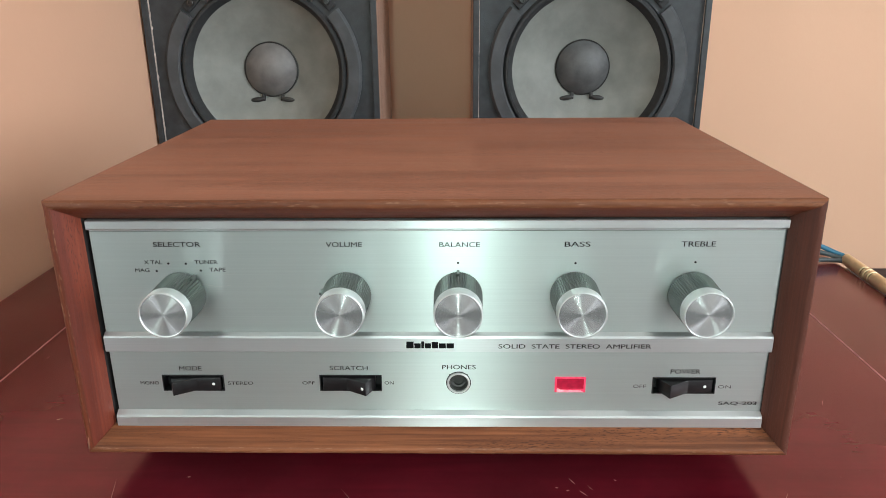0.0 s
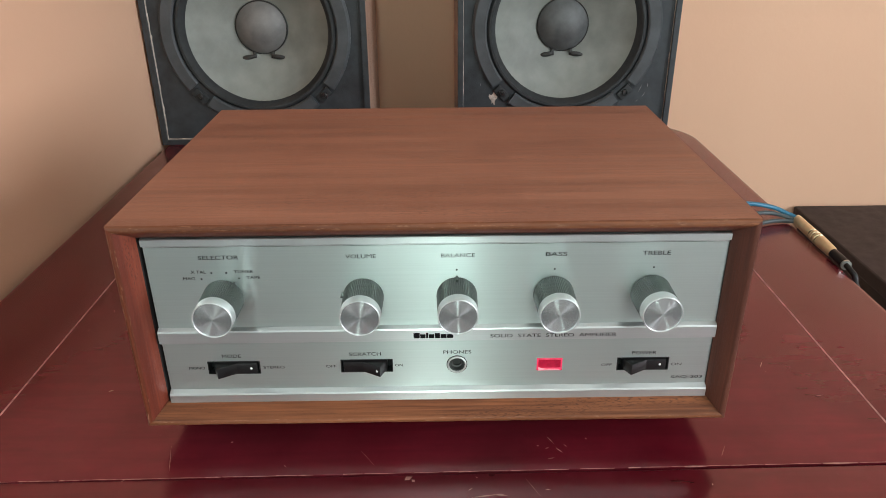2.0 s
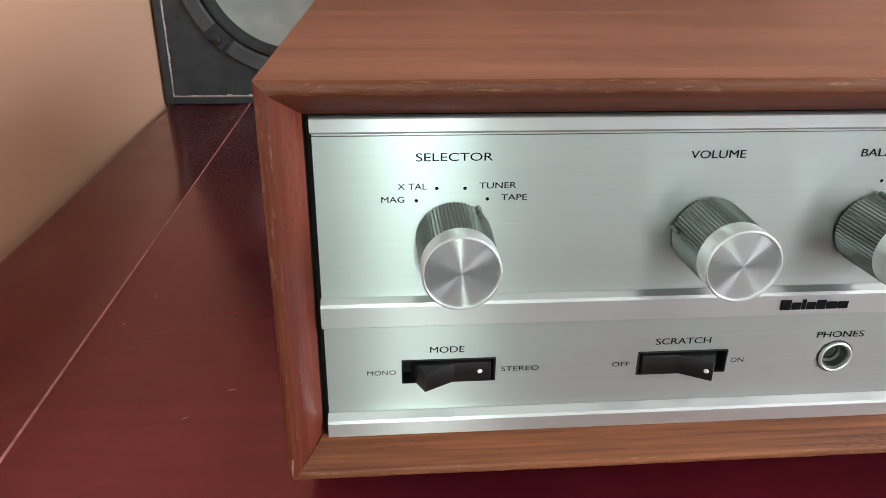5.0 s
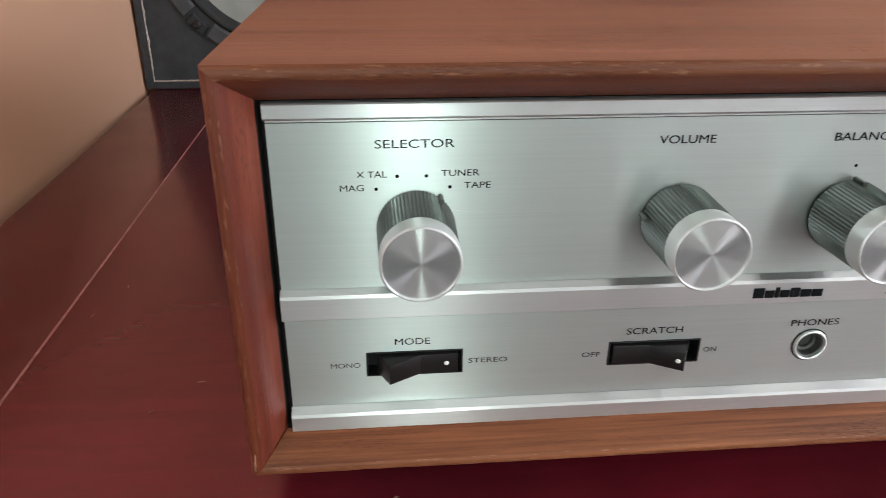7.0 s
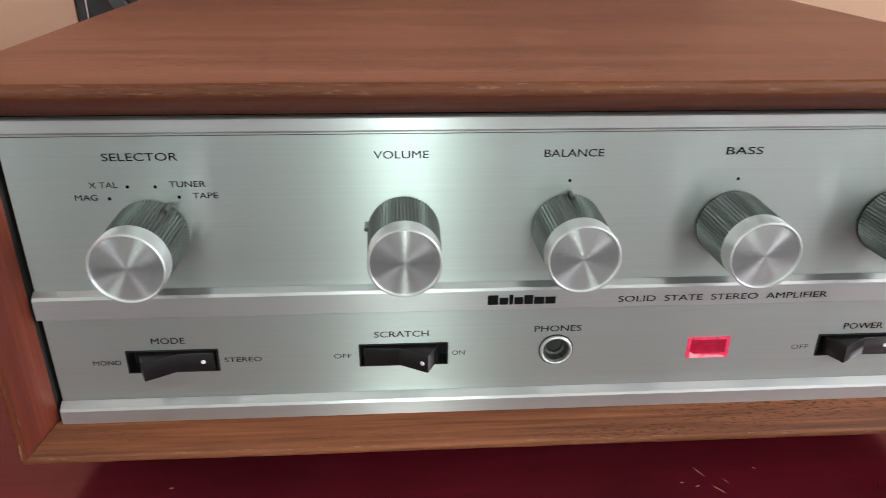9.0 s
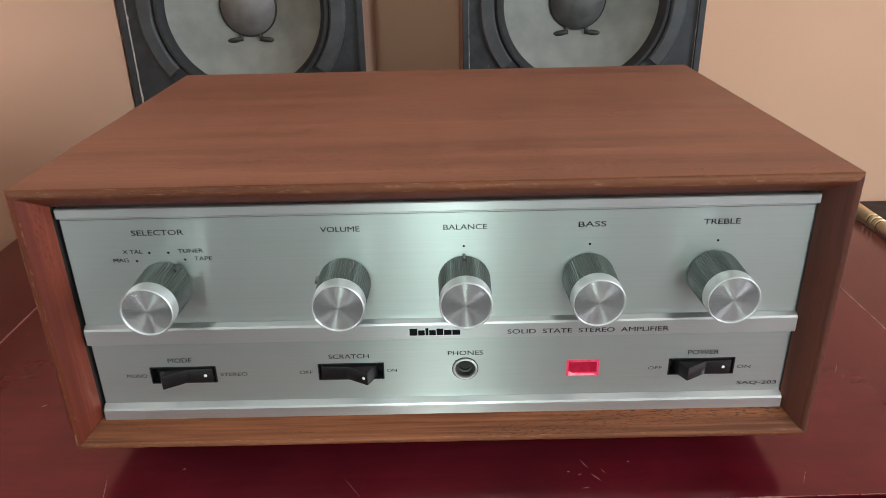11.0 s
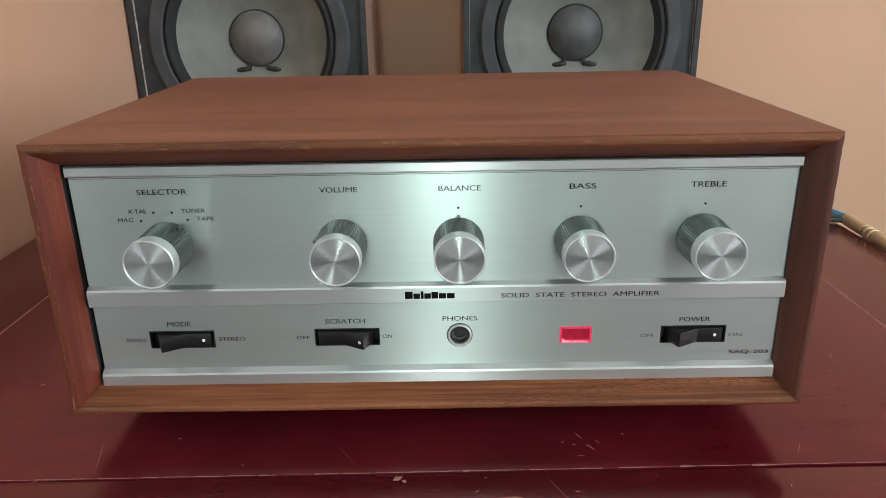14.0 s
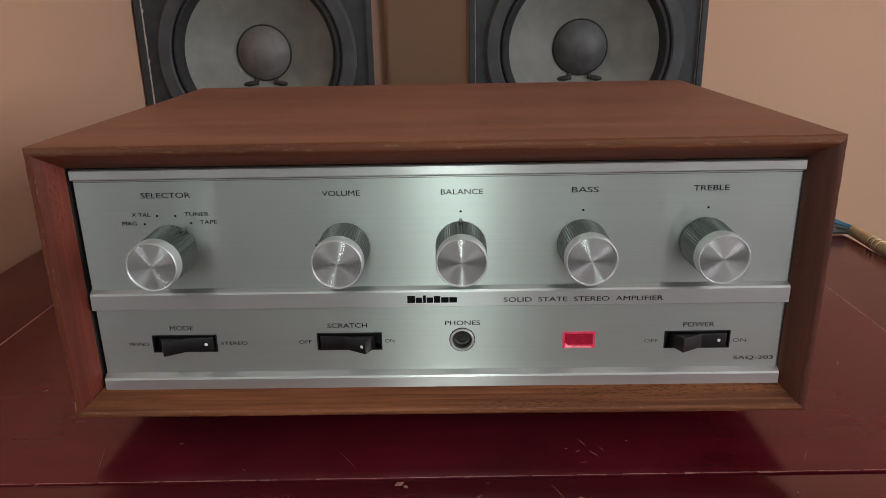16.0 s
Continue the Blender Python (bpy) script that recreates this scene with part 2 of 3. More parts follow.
# ---- building helpers ----
def part(name, bm, material, parent=None, label="", smooth=False):
    """Links a bmesh as one mesh object under a thing or a part."""
    me = bpy.data.meshes.new(name)
    bm.normal_update()
    bm.to_mesh(me)
    bm.free()
    for one in material if isinstance(material, (list, tuple)) else (material,):
        me.materials.append(one)
    if smooth:
        me.shade_smooth()
        me.set_sharp_from_angle(angle=radians(35))
    ob = new(name, me)
    ob.parent = parent
    if label:
        tagged(ob, label)
    return ob


def thing(name, place, label, category, group="", kind=""):
    ob = new(name)
    ob.empty_display_size = 0.02
    ob.location = place
    return tagged(ob, label, category, group, kind)


def box(x0, x1, y0, y1, z0, z1, bevel=0.0, segments=2, bm=None):
    bm = bm or bmesh.new()
    made = bmesh.ops.create_cube(bm, size=1.0)["verts"]
    for v in made:
        v.co = ((x0 + x1) / 2 + v.co.x * (x1 - x0), (y0 + y1) / 2 + v.co.y * (y1 - y0), (z0 + z1) / 2 + v.co.z * (z1 - z0))
    if bevel:
        edges = list({e for v in made for e in v.link_edges})
        bmesh.ops.bevel(bm, geom=edges, offset=bevel, segments=segments, profile=0.5, affect="EDGES")
    return bm


def prism(outline, axis, a, b, bevel=0.0):
    """A closed outline of pairs swept along an axis from a to b. Pairs are the two other coordinates in order."""
    bm = bmesh.new()

    def at(p, s):
        c = list(p)
        c.insert(axis, s)
        return bm.verts.new(c)
    r0, r1 = [at(p, a) for p in outline], [at(p, b) for p in outline]
    n = len(outline)
    for i in range(n):
        bm.faces.new((r0[i], r0[(i + 1) % n], r1[(i + 1) % n], r1[i]))
    bm.faces.new(r0[::-1])
    bm.faces.new(r1)
    bmesh.ops.recalc_face_normals(bm, faces=bm.faces)
    if bevel:
        bmesh.ops.bevel(bm, geom=list(bm.edges), offset=bevel, segments=2, profile=0.5, affect="EDGES")
    return bm


def lathe(profile, n=48, close=True, wave=None, place=(0, 0, 0)):
    """A profile of (y, radius) turned about the y axis."""
    bm = bmesh.new()
    rings = []
    for k, (y, r) in enumerate(profile):
        if r < 1e-6:
            rings.append([bm.verts.new((place[0], place[1] + y, place[2]))])
            continue
        ring = []
        for i in range(n):
            rr = r + (wave(k, i) if wave else 0.0)
            a = 2 * math.pi * i / n
            ring.append(bm.verts.new((place[0] + rr * math.sin(a), place[1] + y, place[2] + rr * math.cos(a))))
        rings.append(ring)
    for p, q in zip(rings, rings[1:]):
        for i in range(n):
            j = (i + 1) % n
            if len(p) == 1 and len(q) == 1:
                continue
            if len(p) == 1:
                bm.faces.new((p[0], q[j], q[i]))
            elif len(q) == 1:
                bm.faces.new((p[i], p[j], q[0]))
            else:
                bm.faces.new((p[i], p[j], q[j], q[i]))
    if close:
        bmesh.ops.holes_fill(bm, edges=bm.edges, sides=0)
    bmesh.ops.recalc_face_normals(bm, faces=bm.faces)
    return bm


def tube(points, radius, n=12, ends=True):
    """A round cord through points."""
    bm = bmesh.new()
    pts = [Vector(p) for p in points]
    fine = []
    for i in range(len(pts) - 1):
        p0, p1, p2, p3 = pts[max(i - 1, 0)], pts[i], pts[i + 1], pts[min(i + 2, len(pts) - 1)]
        for k in range(6):
            t = k / 6
            fine.append(0.5 * (2 * p1 + (p2 - p0) * t + (2 * p0 - 5 * p1 + 4 * p2 - p3) * t * t + (3 * p1 - p0 - 3 * p2 + p3) * t ** 3))
    fine.append(pts[-1])
    rings = []
    for i, p in enumerate(fine):
        d = (fine[min(i + 1, len(fine) - 1)] - fine[max(i - 1, 0)]).normalized()
        u = d.cross(Vector((0, 0, 1)))
        u = u.normalized() if u.length > 1e-4 else Vector((1, 0, 0))
        w = u.cross(d)
        rings.append([bm.verts.new(p + radius * (math.cos(a) * u + math.sin(a) * w)) for a in (2 * math.pi * k / n for k in range(n))])
    for p, q in zip(rings, rings[1:]):
        for k in range(n):
            bm.faces.new((p[k], p[(k + 1) % n], q[(k + 1) % n], q[k]))
    if ends:
        bm.faces.new(rings[0])
        bm.faces.new(rings[-1])
    bmesh.ops.recalc_face_normals(bm, faces=bm.faces)
    return bm


def wall_with_opening(axis, lo, hi, a, b, z0, z1, hole):
    """A wall of thickness lo..hi across the axis, from a to b, with a rectangular opening (a0, a1, z0, z1)."""
    bm = bmesh.new()
    for p, q, r, s in ((a, hole[0], z0, z1), (hole[1], b, z0, z1), (hole[0], hole[1], z0, hole[2]), (hole[0], hole[1], hole[3], z1)):
        if axis == 1:
            box(p, q, lo, hi, r, s, bm=bm)
        else:
            box(lo, hi, p, q, r, s, bm=bm)
    return bm


# ---- the room ----
def structure(name, bm, material, label, category):
    return tagged(part(name, bm, material), label, category, kind="structure")


structure("floor", box(XO - 0.1, XR + 0.1, YF - 0.1, YB + 0.1, ZF - 0.1, ZF), M_FLOOR, "unseen plain floor, dark grey to limit bounced light", "floor")
structure("ceiling", box(XO - 0.1, XR + 0.1, YF - 0.1, YB + 0.1, ZC, ZC + 0.1), M_PALE, "off-white plain painted ceiling", "ceiling")
structure("wall_west", box(XL - 0.1, XL, YO, YB, ZF, ZC), M_WALL, "peach painted plain wall beside the table", "wall")
structure("wall_north", box(XL - 0.1, XR + 0.1, YB, YB + 0.1, ZF, ZC), M_WALL, "peach painted plain wall behind the speakers", "wall")
structure("wall_return", box(XO, XL - 0.1, YO, YO + 0.1, ZF, ZC), M_PALE, "unseen off-white plain wall added round the corner", "wall")
structure("wall_far_west", wall_with_opening(0, XO - 0.1, XO, YF, YO + 0.1, ZF, ZC, WEST), M_PALE, "unseen off-white wall with an added small window", "wall")
structure("wall_south", wall_with_opening(1, YF - 0.1, YF, XO - 0.1, XR + 0.1, ZF, ZC, WIN), M_PALE, "unseen off-white painted wall with an added narrow window", "wall")
structure("wall_east", wall_with_opening(0, XR, XR + 0.1, YF, YB, ZF, ZC, SIDE), M_PALE, "unseen off-white painted wall with an added window", "wall")


def window(name, axis, at, hole):
    w = thing(name, (0, 0, 0), "white painted frame of an unseen window added for its light", "window", kind="structure")
    t = 0.035
    a0, a1, z0, z1 = hole
    for i, (p, q, r, s) in enumerate(((a0, a0 + t, z0, z1), (a1 - t, a1, z0, z1), (a0 + t, a1 - t, z0, z0 + t), (a0 + t, a1 - t, z1 - t, z1))):
        b = box(p, q, at, at + 0.04, r, s, 0.003) if axis == 1 else box(at, at + 0.04, p, q, r, s, 0.003)
        part("window_frame", b, M_FRAME, w)
    return w


window("added_window_1", 1, YF + 0.004, WIN)
window("added_window_2", 0, XR - 0.044, SIDE)
window("added_window_3", 0, XO + 0.004, WEST)


# ---- the table ----
TX0, TX1, TYF, TYB, SEAM = -0.355, 0.3525, -0.105, 0.69, 0.273


def board(outline, z0, z1, bevel, outer=0.0):
    """A flat board of any outline in plan, its upper edges rounded."""
    bm = bmesh.new()
    lo, hi = [bm.verts.new((x, y, z0)) for x, y in outline], [bm.verts.new((x, y, z1)) for x, y in outline]
    n = len(outline)
    for i in range(n):
        bm.faces.new((lo[i], lo[(i + 1) % n], hi[(i + 1) % n], hi[i]))
    bm.faces.new(lo[::-1])
    bm.faces.new(hi)
    bmesh.ops.recalc_face_normals(bm, faces=bm.faces)
    if bevel:
        e = [e for e in bm.edges if all(v in hi for v in e.verts) and (not outer or all(abs(v.co.x) > outer for v in e.verts))]
        bmesh.ops.bevel(bm, geom=e, offset=bevel, segments=3, profile=0.5, affect="EDGES")
    return bm


def arc(cx, cy, r, a0, a1, n=8):
    return [(cx + r * math.cos(radians(a0 + (a1 - a0) * i / n)), cy + r * math.sin(radians(a0 + (a1 - a0) * i / n))) for i in range(n + 1)]


def side_table():
    t = thing("side_table", (0, 0, ZF), "red mahogany lacquered table with worn panel seams", "table")
    t0 = Matrix.Translation((0, 0, -ZF))

    def add(name, bm, mat, label=""):
        bm.transform(t0)
        return part(name, bm, mat, t, label, True)
    g, th, ys = 0.0004, 0.026, -0.0195
    slope = 0.0125
    fl, fr = ys - SEAM * slope, ys + SEAM * slope       # the front seam runs slightly askew
    add("centre_panel", board([(-SEAM + g, fl + g), (SEAM - g, fr + g), (SEAM - g, TYB), (-SEAM + g, TYB)], -th, 0, 0.0004), M_RED)
    left = [(-SEAM - g, fl + g), (-SEAM - g, TYB)] + arc(TX0 + 0.09, TYB - 0.09, 0.09, 100, 180) + [(TX0, fl + g)]
    right = [(SEAM + g, TYB), (SEAM + g, fr + g), (TX1, fr + g)] + arc(TX1 - 0.09, TYB - 0.09, 0.09, 0, 80)
    add("side_border", board(left, -th, 0, 0.007, SEAM + 0.002), M_RED)
    add("side_border", board(right, -th, 0, 0.008, SEAM + 0.002), M_RED)
    add("front_border", board([(TX0, fl - g)] + arc(TX0 + 0.03, TYF + 0.03, 0.03, 180, 270) + arc(TX1 - 0.03, TYF + 0.03, 0.03, 270, 360) + [(TX1, fr - g)], -th, -0.0004, 0.0012), M_RED)
    # A thin pale strip laid along each side seam.
    for sx in (-1, 1):
        add("seam_line", box(sx * SEAM - 0.0006, sx * SEAM + 0.0006, fl, TYB - 0.01, -0.004, 0.0001), M_SEAM, "thin paler line of the seam")
    # splintered pale edge along the front seam
    rnd = random.Random(5)
    bm = bmesh.new()
    x = -0.345
    while x < 0.345:
        w = rnd.uniform(0.002, 0.02)
        if rnd.random() < 0.97:
            y = ys + x * slope
            thick = rnd.random() < 0.15
            d0, d1 = (rnd.uniform(0.0003, 0.0008), rnd.uniform(0.0004, 0.0009)) if thick else (rnd.uniform(0.0001, 0.0003), rnd.uniform(0.0002, 0.0004))
            vs = [bm.verts.new(c) for c in ((x, y - d0, 0.0003), (x + w * 0.5, y - d0 * rnd.uniform(0.3, 1.6), 0.0003), (x + w, y - d0 * 0.5, 0.0003), (x + w, y + d1 * 0.5, 0.0003), (x + w * 0.4, y + d1, 0.0003), (x, y + d1 * 0.6, 0.0003))]
            bm.faces.new(vs)
        x += w + rnd.uniform(-0.001, 0.0012)
    for f in bm.faces:
        f.normal_flip() if f.normal.z < 0 else None
    add("worn_seam_edge", bm, M_SCUFF, "pale splintered edge along the seam")["kind"] = "stuff"
    bm = bmesh.new()

    def fleck(x, y, length, width, turn):
        m = Matrix.Translation((x, y, 0.0003)) @ Matrix.Rotation(radians(turn), 4, "Z")
        pts = [(-length / 2, 0), (0, -width / 2), (length / 2, -width * 0.1), (0, width / 2)]
        bm.faces.new([bm.verts.new(m @ Vector((a, b, 0))) for a, b in pts])
    for c in ((-0.213, 0.060, 0.0035, 0.0009, 30), (-0.153, -0.006, 0.025, 0.0003, -75), (-0.121, 0.008, 0.002, 0.0010, 10), (-0.016, -0.024, 0.0050, 0.0034, 35), (-0.013, -0.026, 0.0030, 0.0020, -40),
              (-0.040, -0.007, 0.017, 0.00016, -55), (0.067, 0.006, 0.0070, 0.0005, -62), (0.071, -0.003, 0.0060, 0.0006, -50), (0.064, -0.001, 0.0024, 0.0006, 20), (0.075, 0.001, 0.0040, 0.0003, -60), (0.059, 0.001, 0.0016, 0.0008, 0),
              (0.026, -0.038, 0.016, 0.0009, 8), (0.034, -0.0375, 0.008, 0.0016, -6), (0.018, -0.033, 0.003, 0.0007, 40), (0.052, -0.032, 0.017, 0.00022, -64), (0.060, -0.034, 0.003, 0.0008, 0), (0.022, -0.024, 0.0013, 0.0006, 0),
              (0.088, 0.007, 0.0016, 0.0007, -40), (0.165, -0.006, 0.012, 0.00018, 60), (0.245, 0.045, 0.006, 0.0006, 10), (0.222, 0.08, 0.010, 0.0004, 60), (-0.198, 0.078, 0.005, 0.0006, 10), (0.150, -0.032, 0.002, 0.0006, 70)):
        fleck(*c)
    for _ in range(46):
        fleck(rnd.uniform(-0.34, 0.34), rnd.uniform(-0.08, 0.6), rnd.uniform(0.001, 0.006), rnd.uniform(0.0002, 0.0006), rnd.uniform(0, 180))
    for f in bm.faces:
        f.normal_update()
        if f.normal.z < 0:
            f.normal_flip()
    add("surface_scratch", bm, M_SCUFF, "fine pale scratches and chips")["kind"] = "stuff"
    for y0, y1 in ((TYF + 0.03, TYF + 0.05), (TYB - 0.12, TYB - 0.10)):
        add("apron", box(TX0 + 0.05, TX1 - 0.05, y0, y1, -0.11, -th, 0.002), M_RED)
    for x0 in (TX0 + 0.05, TX1 - 0.07):
        add("apron", box(x0, x0 + 0.02, TYF + 0.05, TYB - 0.12, -0.11, -th, 0.002), M_RED)
        for y0 in (TYF + 0.028, TYB - 0.142):
            add("leg", box(x0 - 0.012, x0 + 0.032, y0, y0 + 0.044, ZF, -th, 0.004), M_RED)
    return t


M_BARE = plain("scraped_teak", (0.27, 0.13, 0.085), 0.6, 0.0, 0.4, 400)
M_SEAM = plain("pale_seam", (0.40, 0.19, 0.18), 0.6, 0.0, 0.4, 150)
M_SCUFF = plain("bare_scuffed_wood", (0.36, 0.17, 0.14), 0.7, 0.0, 0.5, 300)
side_table()


# ---- the amplifier ----
AW, AT, AB, AD = 0.1650, 0.143, 0.0189, 0.2255      # half width, top, bottom, depth
PY = 0.012                                         # face of the front panel
amp = thing("amplifier", (0.0005, 0.1, 0), "vintage stereo amplifier in a teak case with brushed aluminium front", "amplifier")


def px(x):
    """Squeezes the panel left of the balance control to fit the camera's view."""
    return (x if x > 0.0119 else 0.0119 + (x - 0.0119) * 0.988) - 0.0005


def amp_part(name, bm, material, label="", parent=None, smooth=True):
    bm.transform(Matrix.Translation((0, -0.1, 0)))
    return part(name, bm, material, parent or amp, label, smooth)


def case_board(upright, sign):
    """One of the four mitred boards: an outline of (inward, depth) swept between mitres, with a worn, uneven lip."""
    outline = [(0.0, AD), (0.0, 0.0016), (0.0004, 0.0007), (0.0013, 0.0001), (0.0028, 0.0), (0.0036, 0.0004), (0.0097, 0.0098), (0.0097, AD)]
    if upright:                        # the uprights reach right up to the panel's ends
        inner = 0.0103 if sign < 0 else 0.0104
        outline[6:] = [(inner, 0.0110), (inner, AD)]
    elif sign > 0:
        outline[6:] = [(0.0108, 0.0112), (0.0108, AD)]
    else:
        outline[6:] = [(0.0105, 0.0100), (0.0105, AD)]
    bm = bmesh.new()
    n, rings = 60, []
    for i in range(n + 1):
        s = -1 + 2 * i / n
        ring = []
        for k, (d, y) in enumerate(outline):
            wob = 0.00022 * noise.noise((s * 26 + 7 * sign, k * 0.7, 3.0 * upright)) if 0 < k < 6 else 0.0
            dd, yy = d + wob, y + abs(wob) * 0.8
            if upright:
                zc, half = (AT + AB) / 2, (AT - AB) / 2
                ring.append(bm.verts.new((sign * (AW - dd), yy, zc + s * (half - min(d, 0.0097)))))
            else:
                x = s * (AW - d)
                ring.append(bm.verts.new((x, yy, AT - dd if sign > 0 else AB + dd)))
        rings.append(ring)
    m = len(outline)
    for p, q in zip(rings, rings[1:]):
        for k in range(m):
            f = bm.faces.new((p[k], p[(k + 1) % m], q[(k + 1) % m], q[k]))
            f.material_index = 1 if 1 <= k <= 4 else 2 if k == 5 else 3 if k == 6 else 0
    bm.faces.new(rings[0])
    bm.faces.new(rings[-1])
    bmesh.ops.recalc_face_normals(bm, faces=bm.faces)
    return bm


# Boards' inner faces are painted black for the shade in the gap round the panel.
amp_part("top_board", case_board(False, 1), (M_TEAK_X, M_TEAK_EDGE_X, M_TEAK_LIP_SHADE, M_BACKING_SHADE))
amp_part("bottom_board", case_board(False, -1), (M_TEAK_OCHRE, M_TEAK_EDGE_X, M_TEAK_OCHRE, M_BACKING_SHADE))
amp_part("side_board", case_board(True, -1), (M_TEAK_Z, M_TEAK_EDGE_Z, M_TEAK_Z, M_BACKING_SHADE))
amp_part("side_board", case_board(True, 1), (M_TEAK_SHADE, M_TEAK_SHADE, M_TEAK_SHADE, M_BACKING_SHADE))
amp_part("back_board", box(-AW + 0.0098, AW - 0.0098, AD - 0.008, AD - 0.003, AB + 0.0098, AT - 0.0098), M_BACKING_SHADE)
amp_part("chassis", box(-AW + 0.0098, AW - 0.0098, 0.0195, 0.022, AB + 0.0098, AT - 0.0098), M_BACKING_SHADE, "black inner backing")
for fx in (-0.118, 0.118):
    for fy in (0.065, 0.185):
        foot = lathe([(0.0, 0.0), (0.0, 0.010), (0.002, 0.0115), (AB, 0.0125), (AB, 0.0)], 24)
        foot.transform(Matrix.Translation((fx, fy, 0)) @ Matrix.Rotation(radians(90), 4, "X"))
        amp_part("rubber_foot", foot, M_RUBBER)

PX0, PX1, PZ0, PZ1 = px(-0.1541), px(0.1551), 0.0296, 0.1314


def plate(x0, x1, z0, z1, y, holes, deep=0.006):
    """A thin plate facing the viewer, with rectangular openings that go through it."""
    bm = bmesh.new()
    xs = sorted({x0, x1, *[h[0] for h in holes], *[h[1] for h in holes]})
    zs = sorted({z0, z1, *[h[2] for h in holes], *[h[3] for h in holes]})

    def solid(a, b, c, d):
        return not any(h[0] - 1e-6 <= a and b <= h[1] + 1e-6 and h[2] - 1e-6 <= c and d <= h[3] + 1e-6 for h in holes)
    for a, b in zip(xs, xs[1:]):
        for c, d in zip(zs, zs[1:]):
            if solid(a, b, c, d):
                for yy in (y, y + 0.002):
                    bm.faces.new([bm.verts.new(v) for v in ((a, yy, c), (b, yy, c), (b, yy, d), (a, yy, d))])
    for a, b, c, d in list(holes) + [(x0, x1, z0, z1)]:
        for p, q in (((a, c), (b, c)), ((b, c), (b, d)), ((b, d), (a, d)), ((a, d), (a, c))):
            bm.faces.new([bm.verts.new(v) for v in ((p[0], y, p[1]), (q[0], y, q[1]), (q[0], y + 0.002, q[1]), (p[0], y + 0.002, p[1]))])
    bmesh.ops.remove_doubles(bm, verts=bm.verts, dist=1e-6)
    bmesh.ops.recalc_face_normals(bm, faces=bm.faces)
    return bm


SWITCHES = ((px(-0.1157), 0.0504, -1, "mode"), (px(-0.0397), 0.0505, 1, "scratch"), (px(0.1178), 0.0495, -1, "power"))
JACK, LAMP = (px(0.0120), 0.0508), (px(0.0646), 0.0500)
holes = [(x - 0.0148, x + 0.0148, z - 0.0043, z + 0.0043) for x, z, _, _ in SWITCHES]
holes += [(JACK[0] - 0.0044, JACK[0] + 0.0044, JACK[1] - 0.0044, JACK[1] + 0.0044), (LAMP[0] - 0.0073, LAMP[0] + 0.0073, LAMP[1] - 0.0040, LAMP[1] + 0.0040)]
front = amp_part("front_panel", plate(PX0, PX1, PZ0, 0.1258, PY, holes), M_ALU, "brushed aluminium front panel", smooth=False)


def trim(name, outline):
    return amp_part(name, prism(outline, 0, PX0 - 0.0003, PX1 + 0.0002, 0.0), M_ALU_TRIM, smooth=False)


trim("top_trim", [(PY + 0.0015, 0.1269), (PY - 0.0016, 0.1271), (PY - 0.0019, 0.1275), (PY - 0.0019, 0.1310), (PY - 0.0014, PZ1), (PY + 0.0015, PZ1)])
trim("centre_trim", [(PY - 0.0002, 0.0679), (PY - 0.0024, 0.0680), (PY - 0.0027, 0.0683), (PY - 0.0027, 0.0750), (PY - 0.0022, 0.0759), (PY - 0.0002, 0.0772)])
trim("bottom_trim", [(PY - 0.0002, 0.0276), (PY - 0.0030, 0.0276), (PY - 0.0030, 0.0335), (PY - 0.0025, 0.0344), (PY - 0.0002, 0.0361)])
amp_part("panel_groove", box(PX0, PX1, PY + 0.0004, PY + 0.0012, 0.1257, 0.1273), M_HOLE, smooth=False)
amp_part("panel_bead", box(PX0, PX1, PY - 0.0002, PY + 0.0004, 0.12605, 0.12665, 0.0001, 1), M_ALU_TRIM, smooth=False)


def knob(x, z, turn):
    """A fluted grey metal control knob with a bright turned end; turn: degrees of its pointer, clockwise from the top (None: out of sight)."""
    k = new("control_knob")
    k.parent = amp
    k.location = (x, -0.1, z)
    flutes = 64

    def wave(row, i):
        return -0.00034 if i % 2 and 1 <= row <= 4 else 0.0
    part("fluted_body", lathe([(PY - 0.0004, 0.0), (PY - 0.0004, 0.0108), (PY - 0.0010, 0.0110), (-0.0063, 0.01055), (-0.0063, 0.0104), (-0.0063, 0.0)], flutes * 2, False, wave), M_FLUTE, k)
    part("bright_rim", lathe([(-0.0062, 0.0), (-0.0062, 0.0102), (-0.0065, 0.0105), (-0.0125, 0.0105), (-0.0128, 0.0102), (-0.0128, 0.0100), (-0.0122, 0.0098), (-0.0114, 0.0098), (-0.0114, 0.0)], 72, False), M_RIM, k, "bright turned aluminium rim", True)
    part("spun_face", lathe([(-0.01220, 0.0098), (-0.01225, 0.0060), (-0.01230, 0.0010), (-0.01233, 0.0)], 72, False), M_SPUN, k, "spun aluminium end face", True)
    if turn is not None:
        p = box(-0.0006, 0.0006, PY - 0.0060, PY - 0.0009, 0.0100, 0.0120, 0.0002, 1)
        p.transform(Matrix.Rotation(radians(turn), 4, "Y"))
        part("pointer", p, M_FLUTE, k)
    return k


for x, turn in ((-0.1150, 36), (-0.0390, -78), (0.0119, 0), (0.0641, None), (0.1168, None)):
    knob(px(x), 0.0960, turn)


